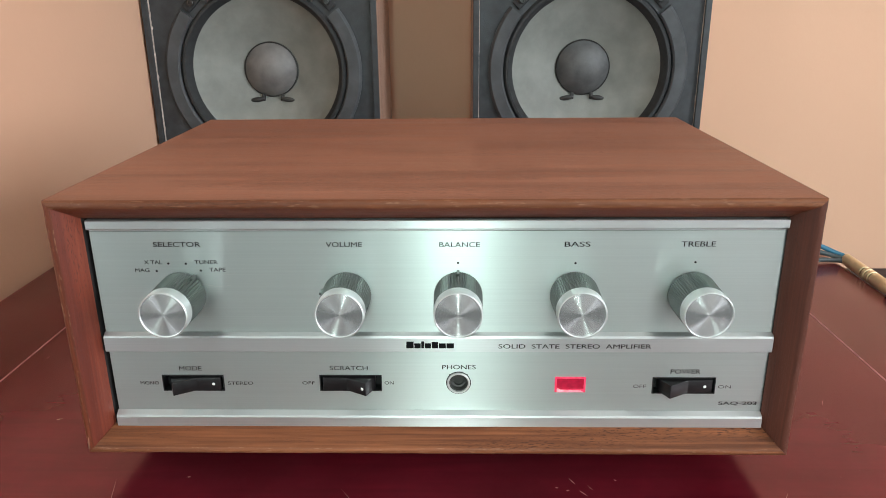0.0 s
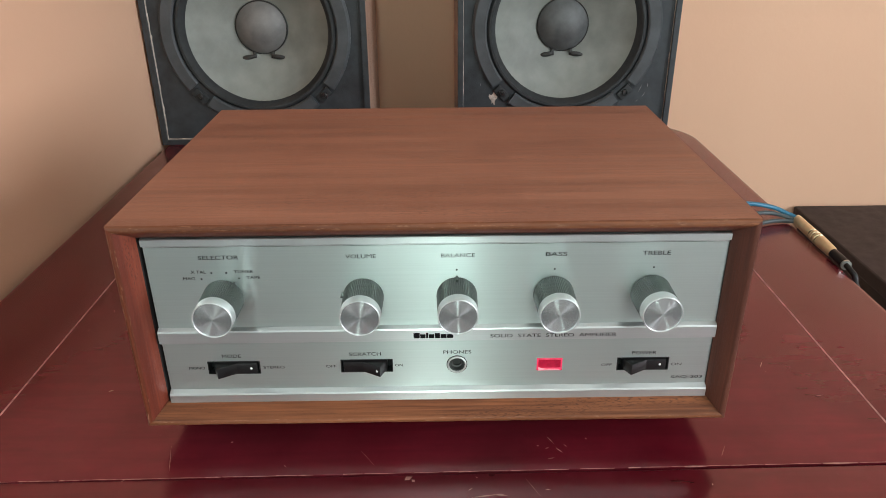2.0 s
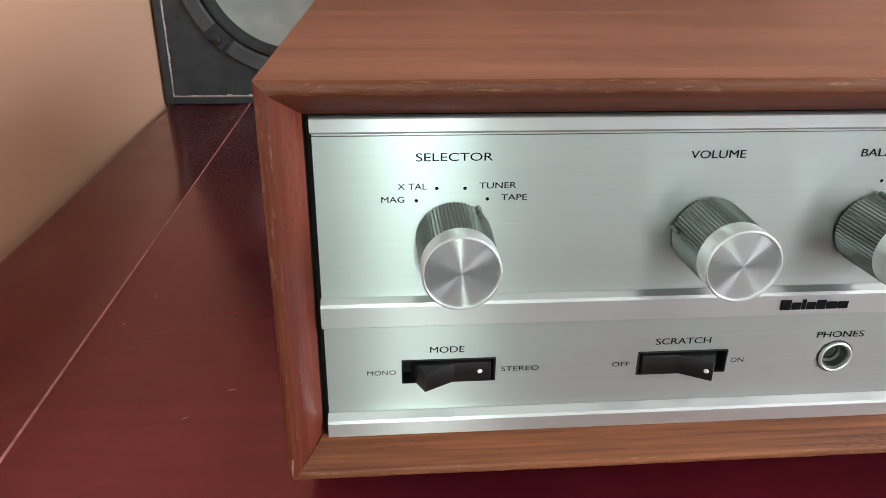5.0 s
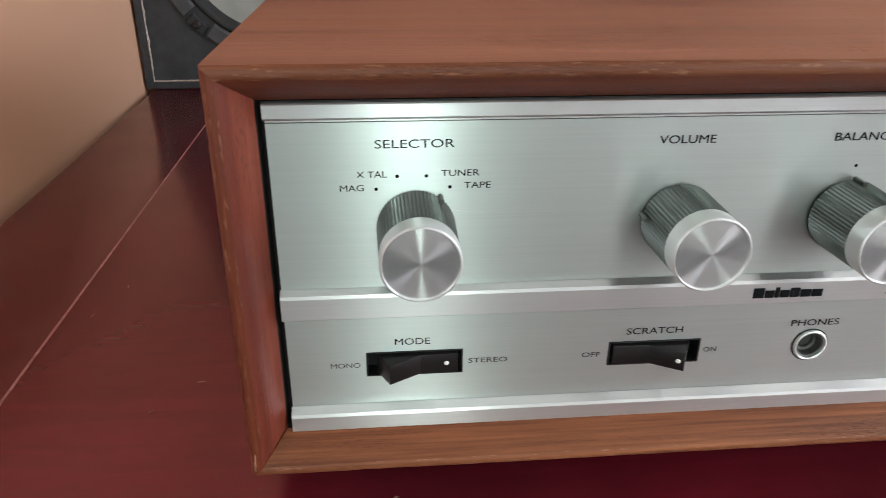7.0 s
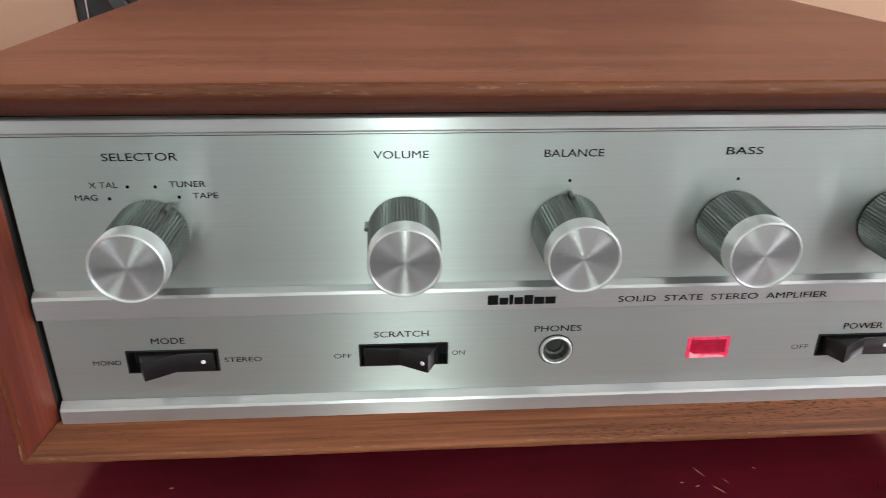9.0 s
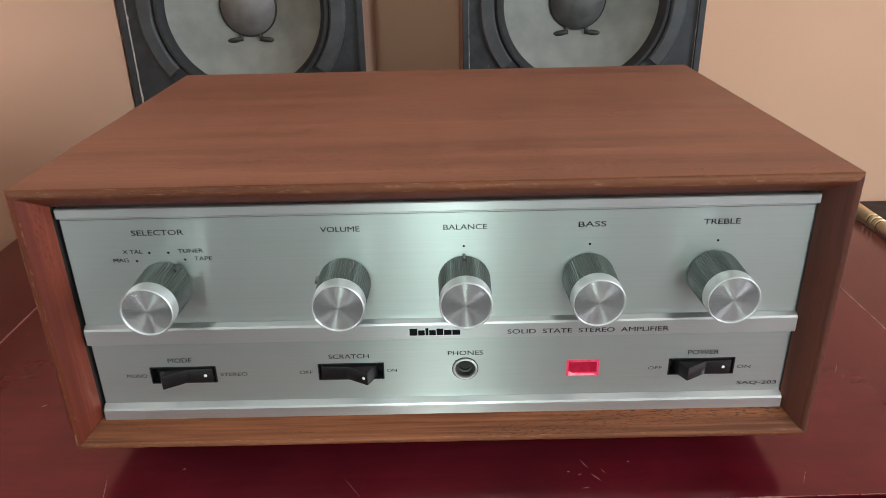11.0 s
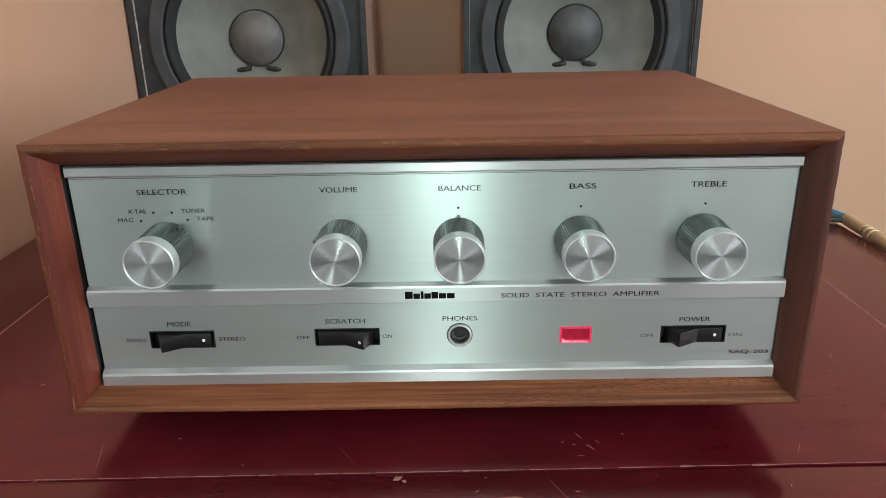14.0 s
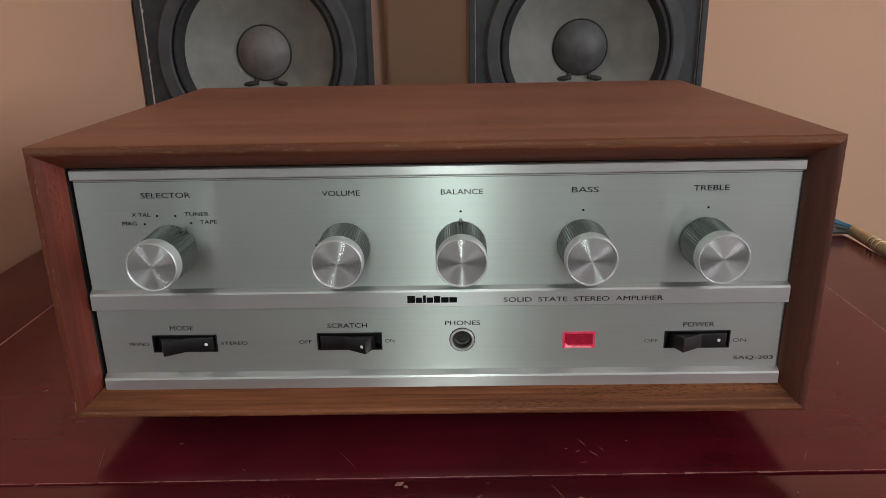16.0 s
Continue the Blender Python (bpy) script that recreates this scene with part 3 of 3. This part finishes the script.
def rocker_switch(x, z, sign):
    """sign -1: its left end stands out; 1: its right end does."""
    s = new("rocker_switch")
    s.parent = amp
    s.location = (x, -0.1, z)
    well = bmesh.new()
    for b in ((-0.0147, 0.0147, 0.0175, 0.0185, -0.0042, 0.0042), (-0.0147, -0.0143, PY - 0.0003, 0.0175, -0.0042, 0.0042), (0.0143, 0.0147, PY - 0.0003, 0.0175, -0.0042, 0.0042), (-0.0143, 0.0143, PY - 0.0003, 0.0175, -0.0042, -0.0039), (-0.0143, 0.0143, PY - 0.0003, 0.0175, 0.0039, 0.0042)):
        box(*b, bm=well)
    part("well", well, M_HOLE, s)
    o = [(-0.0115, 0.0170), (-0.0115, PY + 0.001), (-0.0078, PY - 0.0062), (0.0018, PY - 0.0008), (0.0132, PY - 0.0004), (0.0132, 0.0170)]
    o = [(a * -sign, b) for a, b in o]
    part("rocker", prism(o, 2, -0.0037, 0.0030, 0.0003), M_BLACK, s, smooth=True)
    dot = lathe([(0.0, 0.0), (0.0, 0.00078), (-0.00025, 0.0006), (-0.0003, 0.0)], 20, False)
    if sign < 0:
        dot.transform(Matrix.Translation((0.0097, PY - 0.0005, -0.0004)))
    else:
        dot.transform(Matrix.Translation((0.0060, PY - 0.00520, -0.0004)) @ Matrix.Rotation(radians(-29), 4, "Z"))
    part("white_dot", dot, M_WHITE, s)
    return s


for x, z, sign, _ in SWITCHES:
    rocker_switch(x, z, sign)

jack = new("headphone_jack")
jack.parent = amp
jack.location = (JACK[0], -0.1, JACK[1])
jack.scale = (0.93, 1, 0.93)
part("ring", lathe([(PY + 0.001, 0.0059), (PY - 0.0006, 0.0059), (PY - 0.0010, 0.0057), (PY - 0.0012, 0.0053), (PY - 0.0010, 0.0049), (PY - 0.0003, 0.0047)], 48, False), M_RING, jack, "bright metal ring", True)
part("gap", lathe([(PY - 0.0001, 0.0063), (PY - 0.0003, 0.0063), (PY - 0.0003, 0.0058)], 48, False), M_HOLE, jack, "dark line round the ring")
part("socket", lathe([(PY - 0.0004, 0.0048), (PY - 0.0002, 0.0043), (PY + 0.0012, 0.0041), (PY + 0.0022, 0.0038), (PY + 0.0026, 0.0030), (PY + 0.0036, 0.0028), (PY + 0.0038, 0.0)], 40, False), M_SOCKET, jack, "dark open socket", True)

lamp = new("pilot_lamp")
lamp.parent = amp
lamp.location = (LAMP[0], -0.1, LAMP[1])
rim = plate(-0.0072, 0.0072, -0.0039, 0.0039, PY - 0.0006, [(-0.0064, 0.0064, -0.0027, 0.0032)])
part("lens_rim", rim, M_LENS_EDGE, lamp, "glowing pink-red edge")
part("lens", box(-0.0064, 0.0064, PY + 0.0004, PY + 0.0013, -0.0027, 0.0032), M_LENS, lamp, "glowing red lens")
part("lens_foot", prism([(-0.0063, -0.0037), (0.0060, -0.0036), (0.0050, -0.0029), (-0.0045, -0.0026), (-0.0062, -0.0014)], 1, PY - 0.0009, PY - 0.0005), M_LENS_HOT, lamp, "bright lower edge of the lens")



def lettering(text, x0, x1, z, h, mat=None, y=PY):
    """A printed word from x0 to x1, centred on z, h high."""
    x0, x1, z = px(x0), px(x1), z + 0.0003
    x0, x1, h = x0 + 0.015 * (x1 - x0), x1 - 0.015 * (x1 - x0), 0.9 * h
    cu = bpy.data.curves.new("print", "FONT")
    cu.body, cu.resolution_u = text, 4
    ob = bpy.data.objects.new("print", cu)
    me = bpy.data.meshes.new_from_object(ob)
    co = np.empty(len(me.vertices) * 3, dtype=np.float32)
    me.vertices.foreach_get("co", co)
    co = co.reshape(-1, 3)
    lo, hi = co.min(axis=0), co.max(axis=0)
    out = np.empty_like(co)
    out[:, 0] = x0 + (co[:, 0] - lo[0]) / (hi[0] - lo[0]) * (x1 - x0)
    out[:, 1] = y - 0.00012 - 0.1
    out[:, 2] = z + ((co[:, 1] - lo[1]) / (hi[1] - lo[1]) - 0.5) * h
    me.vertices.foreach_set("co", out.ravel())
    bm = bmesh.new()
    for dx, dy, dz in ((0, 0, 0), (0.00004, -0.00003, 0.00002))[:1 if mat else 2]:
        n = len(bm.verts)
        bm.from_mesh(me)
        bm.verts.ensure_lookup_table()
        for v in bm.verts[n:]:
            v.co += Vector((dx, dy, dz))
    bm.to_mesh(me)
    bm.free()
    me.materials.append(mat or M_INK)
    w = new("lettering", me)
    w.parent = front
    bpy.data.objects.remove(ob)
    bpy.data.curves.remove(cu)
    return w


for text, x0, x1, z, h in (
        ("SELECTOR", -0.1262, -0.1040, 0.1195, 0.0026), ("VOLUME", -0.0478, -0.0310, 0.1193, 0.0026), ("BALANCE", 0.0032, 0.0218, 0.1192, 0.0026),
        ("BASS", 0.0587, 0.0704, 0.1193, 0.0026), ("TREBLE", 0.1098, 0.1253, 0.1193, 0.0026),
        ("X TAL", -0.1312, -0.1227, 0.1111, 0.0020), ("MAG", -0.1358, -0.1291, 0.1073, 0.0020), ("TUNER", -0.1081, -0.0972, 0.1111, 0.0020), ("TAPE", -0.1017, -0.0940, 0.1075, 0.0020),
        ("MODE", -0.1219, -0.1108, 0.0578, 0.0025), ("SCRATCH", -0.0497, -0.0310, 0.0581, 0.0025), ("PHONES", 0.0040, 0.0203, 0.0587, 0.0025), ("POWER", 0.1108, 0.1251, 0.0566, 0.0025)):
    lettering(text, x0, x1, z, h)
for text, x0, x1, z in (("MONO", -0.1416, -0.1323, 0.0500), ("STEREO", -0.0992, -0.0866, 0.0500), ("OFF", -0.0631, -0.0570, 0.0502), ("ON", -0.0235, -0.0190, 0.0503), ("OFF", 0.0940, 0.1003, 0.0488), ("ON", 0.1338, 0.1400, 0.0486)):
    lettering(text, x0, x1, z, 0.0019, M_INK_WORN if x0 > 0.09 else M_INK_THIN)
lettering("SAQ-203", 0.1347, 0.1532, 0.0397, 0.0023)
lettering("SOLID  STATE  STEREO  AMPLIFIER", 0.0293, 0.1013, 0.0708, 0.0024, y=PY - 0.0027)

# the maker's word as plain dark bars
bx = px(-0.0123)
for w, hi in ((0.0037, 0.0034), (0.0032, 0.0025), (0.0016, 0.0035), (0.0032, 0.0025), (0.0032, 0.0032), (0.0036, 0.0025), (0.0037, 0.0025)):
    amp_part("maker_mark", box(bx, bx + w - 0.0003, PY - 0.0030, PY - 0.0027, 0.0701, 0.0701 + hi, 0.0001, 1), M_INK, smooth=False)
    bx += w

rnd = random.Random(11)
for x, z, length, turn in ((-0.0990, 0.1006, 0.0130, -3), (-0.0915, 0.1060, 0.0042, 8), (-0.0862, 0.1083, 0.0012, 60), (0.0262, 0.1136, 0.0010, 30), (0.0390, 0.1137, 0.0008, 70), (-0.1085, 0.1288, 0.0030, 85), (-0.1062, 0.1290, 0.0022, 80), (-0.1180, 0.0391, 0.0014, 30), (0.0905, 0.0505, 0.0007, 0)):
    sc = bmesh.new()
    yy = PY - 0.0021 if z > 0.127 else PY - 0.0002
    m = Matrix.Translation((px(x), yy, z)) @ Matrix.Rotation(radians(-turn), 4, "Y")
    n = 8
    lo = [sc.verts.new(m @ Vector(((i / n - 0.5) * length, 0, -0.06 * length * math.sin(math.pi * i / n) - 0.00006))) for i in range(n + 1)]
    hi = [sc.verts.new(m @ Vector(((i / n - 0.5) * length, 0, -0.06 * length * math.sin(math.pi * i / n) + 0.00006 * (0.3 + rnd.random())))) for i in range(n + 1)]
    for i in range(n):
        sc.faces.new((lo[i], lo[i + 1], hi[i + 1], hi[i]))
    amp_part("scratch", sc, M_WHITE, parent=front, smooth=False)
# scraped lower corner
worn = box(-0.0005, 0.0005, -0.0003, 0.0003, -0.0034, 0.0034, 0.00025, 2)
for v in worn.verts:
    v.co += Vector((0.0006 * noise.noise(v.co * 500), 0, 0.001 * noise.noise(v.co * 300)))
worn.transform(Matrix.Translation((-0.1636, 0.0004, AB + 0.0058)) @ Matrix.Rotation(radians(4), 4, "Y"))
amp_part("scraped_corner", worn, M_BARE)
# pale chip in the lower board
chip = box(-0.0010, 0.0010, -0.0005, 0.0005, -0.00025, 0.00025, 0.0002, 2)
for v in chip.verts:
    v.co += Vector((noise.noise(v.co * 900), noise.noise(v.co * 700 + Vector((5, 0, 0))), 0)) * 0.0006
chip.transform(Matrix.Translation((-0.0215, 0.0080, AB + 0.0086)) @ Matrix.Rotation(radians(33), 4, "X"))
amp_part("chip", chip, M_BARE)

for x, z in ((-0.1258, 0.1072), (-0.1200, 0.1108), (-0.1120, 0.1107), (-0.1055, 0.1074), (0.0119, 0.1109), (0.0641, 0.1107), (0.1170, 0.1111)):
    d = lathe([(-0.00012, 0.00052), (-0.00012, 0.0)], 16, False, place=(px(x), PY, z))
    amp_part("index_dot", d, M_INK, parent=front, smooth=False)


# ---- the two loudspeakers ----
SW, SH, SD, SY = 0.2755, 0.46, 0.16, 0.599


def ring_segment(r0, r1, a0, a1, y0, y1, n=14):
    bm = bmesh.new()
    rows = []
    for i in range(n + 1):
        a = radians(a0 + (a1 - a0) * i / n)
        rows.append([bm.verts.new((r * math.sin(a), y, r * math.cos(a))) for r, y in ((r0, y1), (r0, y0 + 0.002), (r0 + 0.002, y0), (r1 - 0.003, y0), (r1, y0 + 0.003), (r1, y1))])
    for p, q in zip(rows, rows[1:]):
        for k in range(5):
            bm.faces.new((p[k], p[k + 1], q[k + 1], q[k]))
    bm.faces.new(rows[0])
    bm.faces.new(rows[-1])
    bmesh.ops.recalc_face_normals(bm, faces=bm.faces)
    return bm


def loudspeaker(xc, label, cap, worn):
    s = thing("loudspeaker", (xc, SY, 0), label, "loudspeaker", "pair of loudspeakers")
    h = SW / 2
    t = 0.007
    for x0, x1 in ((-h, -h + t), (h - t, h)):
        part("side_panel", box(x0, x1, 0.002, SD, 0, SH, 0.0012), M_SIDE, s, "tan veneered side panel")
        part("front_edge", box(x0, x1, -0.002, 0.002, 0, SH, 0.0006), M_VINYL, s)
    part("bottom_panel", box(-h + t, h - t, -0.002, SD, 0, t, 0.0008), M_VINYL, s)
    part("top_panel", box(-h + t, h - t, -0.002, SD, SH - t, SH, 0.0008), M_VINYL, s)
    part("back_panel", box(-h + t, h - t, SD - 0.01, SD, t, SH - t), M_SIDE, s)
    # baffle with the round opening
    bm = bmesh.new()
    n, zc, r = 96, 0.1435, 0.1000
    x1, z0, z1 = h - t, t, SH - t
    inner, outer, back = [], [], []
    for i in range(n):
        a = 2 * math.pi * i / n
        dx, dz = math.sin(a), math.cos(a)
        k = min(x1 / abs(dx) if abs(dx) > 1e-9 else 9, ((z1 - zc) if dz > 0 else (zc - z0)) / abs(dz) if abs(dz) > 1e-9 else 9)
        inner.append(bm.verts.new((r * dx, 0.003, zc + r * dz)))
        back.append(bm.verts.new((r * dx, 0.020, zc + r * dz)))
        outer.append(bm.verts.new((k * dx, 0.003, zc + k * dz)))
    corners = [bm.verts.new((sx * x1, 0.003, z)) for sx, z in ((1, z1), (1, z0), (-1, z0), (-1, z1))]
    for i in range(n):
        j = (i + 1) % n
        bm.faces.new((inner[i], inner[j], outer[j], outer[i]))
        bm.faces.new((inner[i], inner[j], back[j], back[i]))
    for c in corners:
        a, b = sorted(outer, key=lambda v: (v.co - c.co).length)[:2]
        bm.faces.new((a, b, c))
    bmesh.ops.recalc_face_normals(bm, faces=bm.faces)
    part("baffle", bm, M_VINYL, s, "black textured front board")
    # bare worn edge along the rim of the box
    rnd = random.Random(int(abs(xc) * 1000))
    for side in worn:
        bm = bmesh.new()
        pos, row = 0.003, []
        end = SH if side != "bottom" else SW
        while pos < end - 0.006:
            wd = 0.0012 + 0.0006 * noise.noise((pos * 45, xc * 9, 0)) + rnd.uniform(-0.0002, 0.0004) + (0.0012 if rnd.random() < 0.06 else 0.0)
            wd *= 0.5 if xc > 0 else 1.0
            if side == "bottom":
                pair = [(-h + pos, 0.0012, t + 0.0001), (-h + pos, 0.0026, t + wd)]
            elif side == "left":
                pair = [(-h + t + 0.0001, 0.0012, pos), (-h + t + wd, 0.0026, pos)]
            else:
                pair = [(h - t - 0.0001, 0.0012, pos), (h - t - wd, 0.0026, pos)]
            row.append([bm.verts.new(c) for c in pair])
            pos += rnd.uniform(0.002, 0.005)
        for p, q in zip(row, row[1:]):
            bm.faces.new((p[0], p[1], q[1], q[0]))
        bmesh.ops.recalc_face_normals(bm, faces=bm.faces)
        part("worn_edge", bm, M_CHIP, s, "pale chipped strip along the edge")
    if xc > 0:
        chip = bmesh.new()
        ring = [chip.verts.new((-0.0915 + 0.0045 * (1 + 0.5 * math.sin(3 * a)) * math.cos(a), 0.0026, 0.0565 + 0.0075 * (1 + 0.35 * math.sin(5 * a + 1)) * math.sin(a))) for a in (2 * math.pi * k / 18 for k in range(18))]
        chip.faces.new(ring)
        bmesh.ops.recalc_face_normals(chip, faces=chip.faces)
        scuff = bmesh.new()
        for x, z, ln, turn in ((0.098, 0.068, 0.012, 70), (0.103, 0.060, 0.008, 60), (0.107, 0.072, 0.006, 85), (0.095, 0.052, 0.005, 40), (-0.108, 0.075, 0.004, 80)):
            m = Matrix.Translation((x, 0.0027, z)) @ Matrix.Rotation(radians(-turn), 4, "Y")
            scuff.faces.new([scuff.verts.new(m @ Vector(c)) for c in ((-ln / 2, 0, 0), (0, 0, -0.0005), (ln / 2, 0, 0), (0, 0, 0.0006))])
        bmesh.ops.recalc_face_normals(scuff, faces=scuff.faces)
        part("scuff_marks", scuff, M_GASKET_WORN, s, "pale scuffs on the black covering")["kind"] = "stuff"
        part("bare_chip", chip, M_CHIP, s, "pale bare spot where the black covering broke off")
    w = new("woofer")
    w.parent = s
    w.location = (-0.0015 if xc > 0 else 0, 0, zc)
    w.scale = (1.0, 1, 1.0)
    part("surround", lathe([(0.006, 0.1005), (0.002, 0.1000), (-0.001, 0.0972), (-0.001, 0.0945), (0.003, 0.0912), (0.010, 0.0892), (0.012, 0.0880)], 96, False), M_FOAM, w, smooth=True)
    part("cone", lathe([(0.0105, 0.0890), (0.0125, 0.0870), (0.0200, 0.0720), (0.0290, 0.0520), (0.0365, 0.0350), (0.0385, 0.0308), (0.042, 0.0295)], 96, False), M_CONE, w, "light grey paper cone", True)
    part("dust_cap", lathe([(0.0385, 0.0325), (0.0358, 0.0324), (0.0345, 0.0312), (0.0300, 0.0272), (0.0255, 0.0200), (0.0225, 0.0120), (0.0212, 0.0040), (0.0210, 0.0)], 64, False), cap, w, "domed dark grey dust cap", True)
    part("cap_rim", lathe([(0.0372, 0.0318), (0.0352, 0.0322), (0.0347, 0.0328), (0.0352, 0.0334), (0.0372, 0.0338)], 64, False), M_TAR, w, "dark glue line round the cap", True)
    part("basket", lathe([(0.0205, 0.1003), (0.0500, 0.0700), (0.0550, 0.0)], 48, False), M_HOLE, w)
    for q in range(4):
        part("gasket", ring_segment(0.1005, 0.118, 52 + 90 * q, 128 + 90 * q, -0.003, 0.004), M_GASKET, w, smooth=True)
        a = radians(45 + 90 * q)
        lug = box(-0.010, 0.010, -0.0005, 0.004, -0.006, 0.006, 0.0015)
        m = Matrix.Translation((0.1125 * math.sin(a), 0, 0.1125 * math.cos(a))) @ Matrix.Rotation(a, 4, "Y")
        lug.transform(m)
        part("mounting_lug", lug, M_FOAM, w)
        bolt = lathe([(-0.0004, 0.0042), (-0.0030, 0.0040), (-0.0036, 0.0032), (-0.0036, 0.0020), (-0.0018, 0.0017), (-0.0018, 0.0)], 20, False)
        bolt.transform(m)
        part("bolt", bolt, M_STEEL, w, smooth=True)
    # the two glued lead ends under the cap
    for sx in (-1, 1):
        blob = lathe([(-0.0028, 0.0), (-0.0024, 0.0022), (-0.0010, 0.0036), (0.0006, 0.0040)], 20, False)
        blob.transform(Matrix.Translation((sx * 0.0192, 0.0322, -0.0366)) @ Matrix.Rotation(radians(sx * 8), 4, "Y") @ Matrix.Rotation(radians(24), 4, "X") @ Matrix.Diagonal((2.3, 1.0, 0.85, 1)))
        stem = box(sx * 0.0118 - 0.0022, sx * 0.0118 + 0.0022, 0.0325, 0.0375, -0.0382, -0.0300, 0.001, 2)
        stem.to_mesh(me := bpy.data.meshes.new("stem"))
        stem.free()
        blob.from_mesh(me)
        bpy.data.meshes.remove(me)
        part("lead_end", blob, M_TAR, w, "dark glued wire end", True)
    return s


loudspeaker(-0.2210, "black fronted loudspeaker with grey woofer and chipped edge", M_CAP, ("left", "bottom"))
loudspeaker(0.1675, "black fronted loudspeaker with grey woofer and dark dust cap", M_CAP_B, ("right", "left"))


# ---- cables and plug on the table's edge ----
def audio_lead():
    c = thing("audio_cable", (0.33, 0.30, 0), "blue and grey wires with a gilt plug on the table", "cable")
    t0 = Matrix.Translation((-0.33, -0.30, 0))

    def add(name, bm, mat, label="", parent=None):
        bm.transform(t0)
        return part(name, bm, mat, parent or c, label, True)
    a, b = Vector((0.3548, 0.322, 0.0030)), Vector((0.3543, 0.247, 0.0020))
    d = (b - a).normalized()
    length = (b - a).length
    turn = Matrix.Translation(a) @ d.to_track_quat("Y", "Z").to_matrix().to_4x4()
    gold = lathe([(0.006, 0.0), (0.006, 0.0042), (0.0, 0.0048), (0.0004, 0.0054), (0.003, 0.0056), (0.034, 0.0058), (0.0345, 0.0050), (0.0362, 0.0050), (0.0367, 0.0060), (0.0405, 0.0061), (0.041, 0.0051), (0.0426, 0.0051), (0.0431, 0.0062), (0.0468, 0.0062), (0.0473, 0.0052), (0.0490, 0.0052), (0.0495, 0.0062), (length - 0.004, 0.0056), (length, 0.0046), (length, 0.0)], 40, False)
    gold.transform(turn @ Matrix.Diagonal((0.9, 1, 0.9, 1)))
    add("gilt_plug", gold, M_GOLD, "gilt metal plug shell with three grooves")
    for k in (0.0353, 0.0418, 0.0481):
        groove = lathe([(k - 0.0005, 0.0050), (k - 0.0005, 0.0053), (k + 0.0005, 0.0053), (k + 0.0005, 0.0050)], 40, False)
        groove.transform(turn @ Matrix.Diagonal((0.9, 1, 0.9, 1)))
        add("dark_groove", groove, M_INK)
    black = lathe([(length, 0.0), (length, 0.0044), (length + 0.020, 0.0046), (length + 0.0215, 0.0040), (length + 0.0215, 0.0)], 32, False)
    black.transform(turn)
    add("black_collar", black, M_BLACK)
    band = lathe([(length + 0.0213, 0.0), (length + 0.0213, 0.0045), (length + 0.0232, 0.0045), (length + 0.0232, 0.0)], 32, False)
    band.transform(turn)
    add("silver_band", band, M_CHROME)
    e = a + d * (length + 0.023)
    add("tail_wire", tube([e - d * 0.001, e + d * 0.006 + Vector((0.001, 0, -0.002)), e + d * 0.012 + Vector((0.004, 0, -0.010)), e + d * 0.014 + Vector((0.007, 0, -0.05)), e + d * 0.012 + Vector((0.008, 0, -0.30))], 0.0026), M_BLACK)
    s = a + d * 0.004
    # Solid black disc puts the shade of a hollow end on the plug.
    hole = lathe([(-0.0004, 0.0), (-0.0004, 0.0040), (0.0004, 0.0048)], 32, False)
    hole.transform(turn)
    add("opening", hole, M_HOLE, "black disc painting the plug's end as a shaded hole")
    add("blue_wire", tube([(0.13, 0.245, 0.055), (0.24, 0.298, 0.030), (0.300, 0.322, 0.0205), (0.331, 0.329, 0.0135), (0.347, 0.325, 0.0075), s + Vector((0.001, 0, 0.002))], 0.0022), M_BLUE, "blue insulated wire")
    add("grey_wire", tube([(0.13, 0.240, 0.032), (0.250, 0.290, 0.015), (0.305, 0.316, 0.0115), (0.332, 0.326, 0.0080), s + Vector((0, 0, 0))], 0.0021), M_GREY, "grey insulated wire")
    add("grey_wire", tube([(0.13, 0.236, 0.026), (0.250, 0.284, 0.008), (0.305, 0.308, 0.0035), (0.333, 0.319, 0.0030), s + Vector((-0.001, 0, -0.001))], 0.0020), M_GREY, "grey insulated wire")
    return c


audio_lead()

# ---- the dark cabinet beside the table ----
cab = thing("low_cabinet", (0.9, 0.65, ZF), "low dark brown cabinet with a flat top", "cabinet")


def cab_part(name, bm, mat):
    bm.transform(Matrix.Translation((-0.9, -0.65, -ZF)))
    return part(name, bm, mat, cab)


cab_part("top", box(0.622, 1.30, 0.40, YB - 0.004, -0.217, -0.195, 0.003), M_UMBER)
cab_part("body", box(0.632, 1.29, 0.415, YB - 0.01, ZF, -0.217, 0.002), M_UMBER)
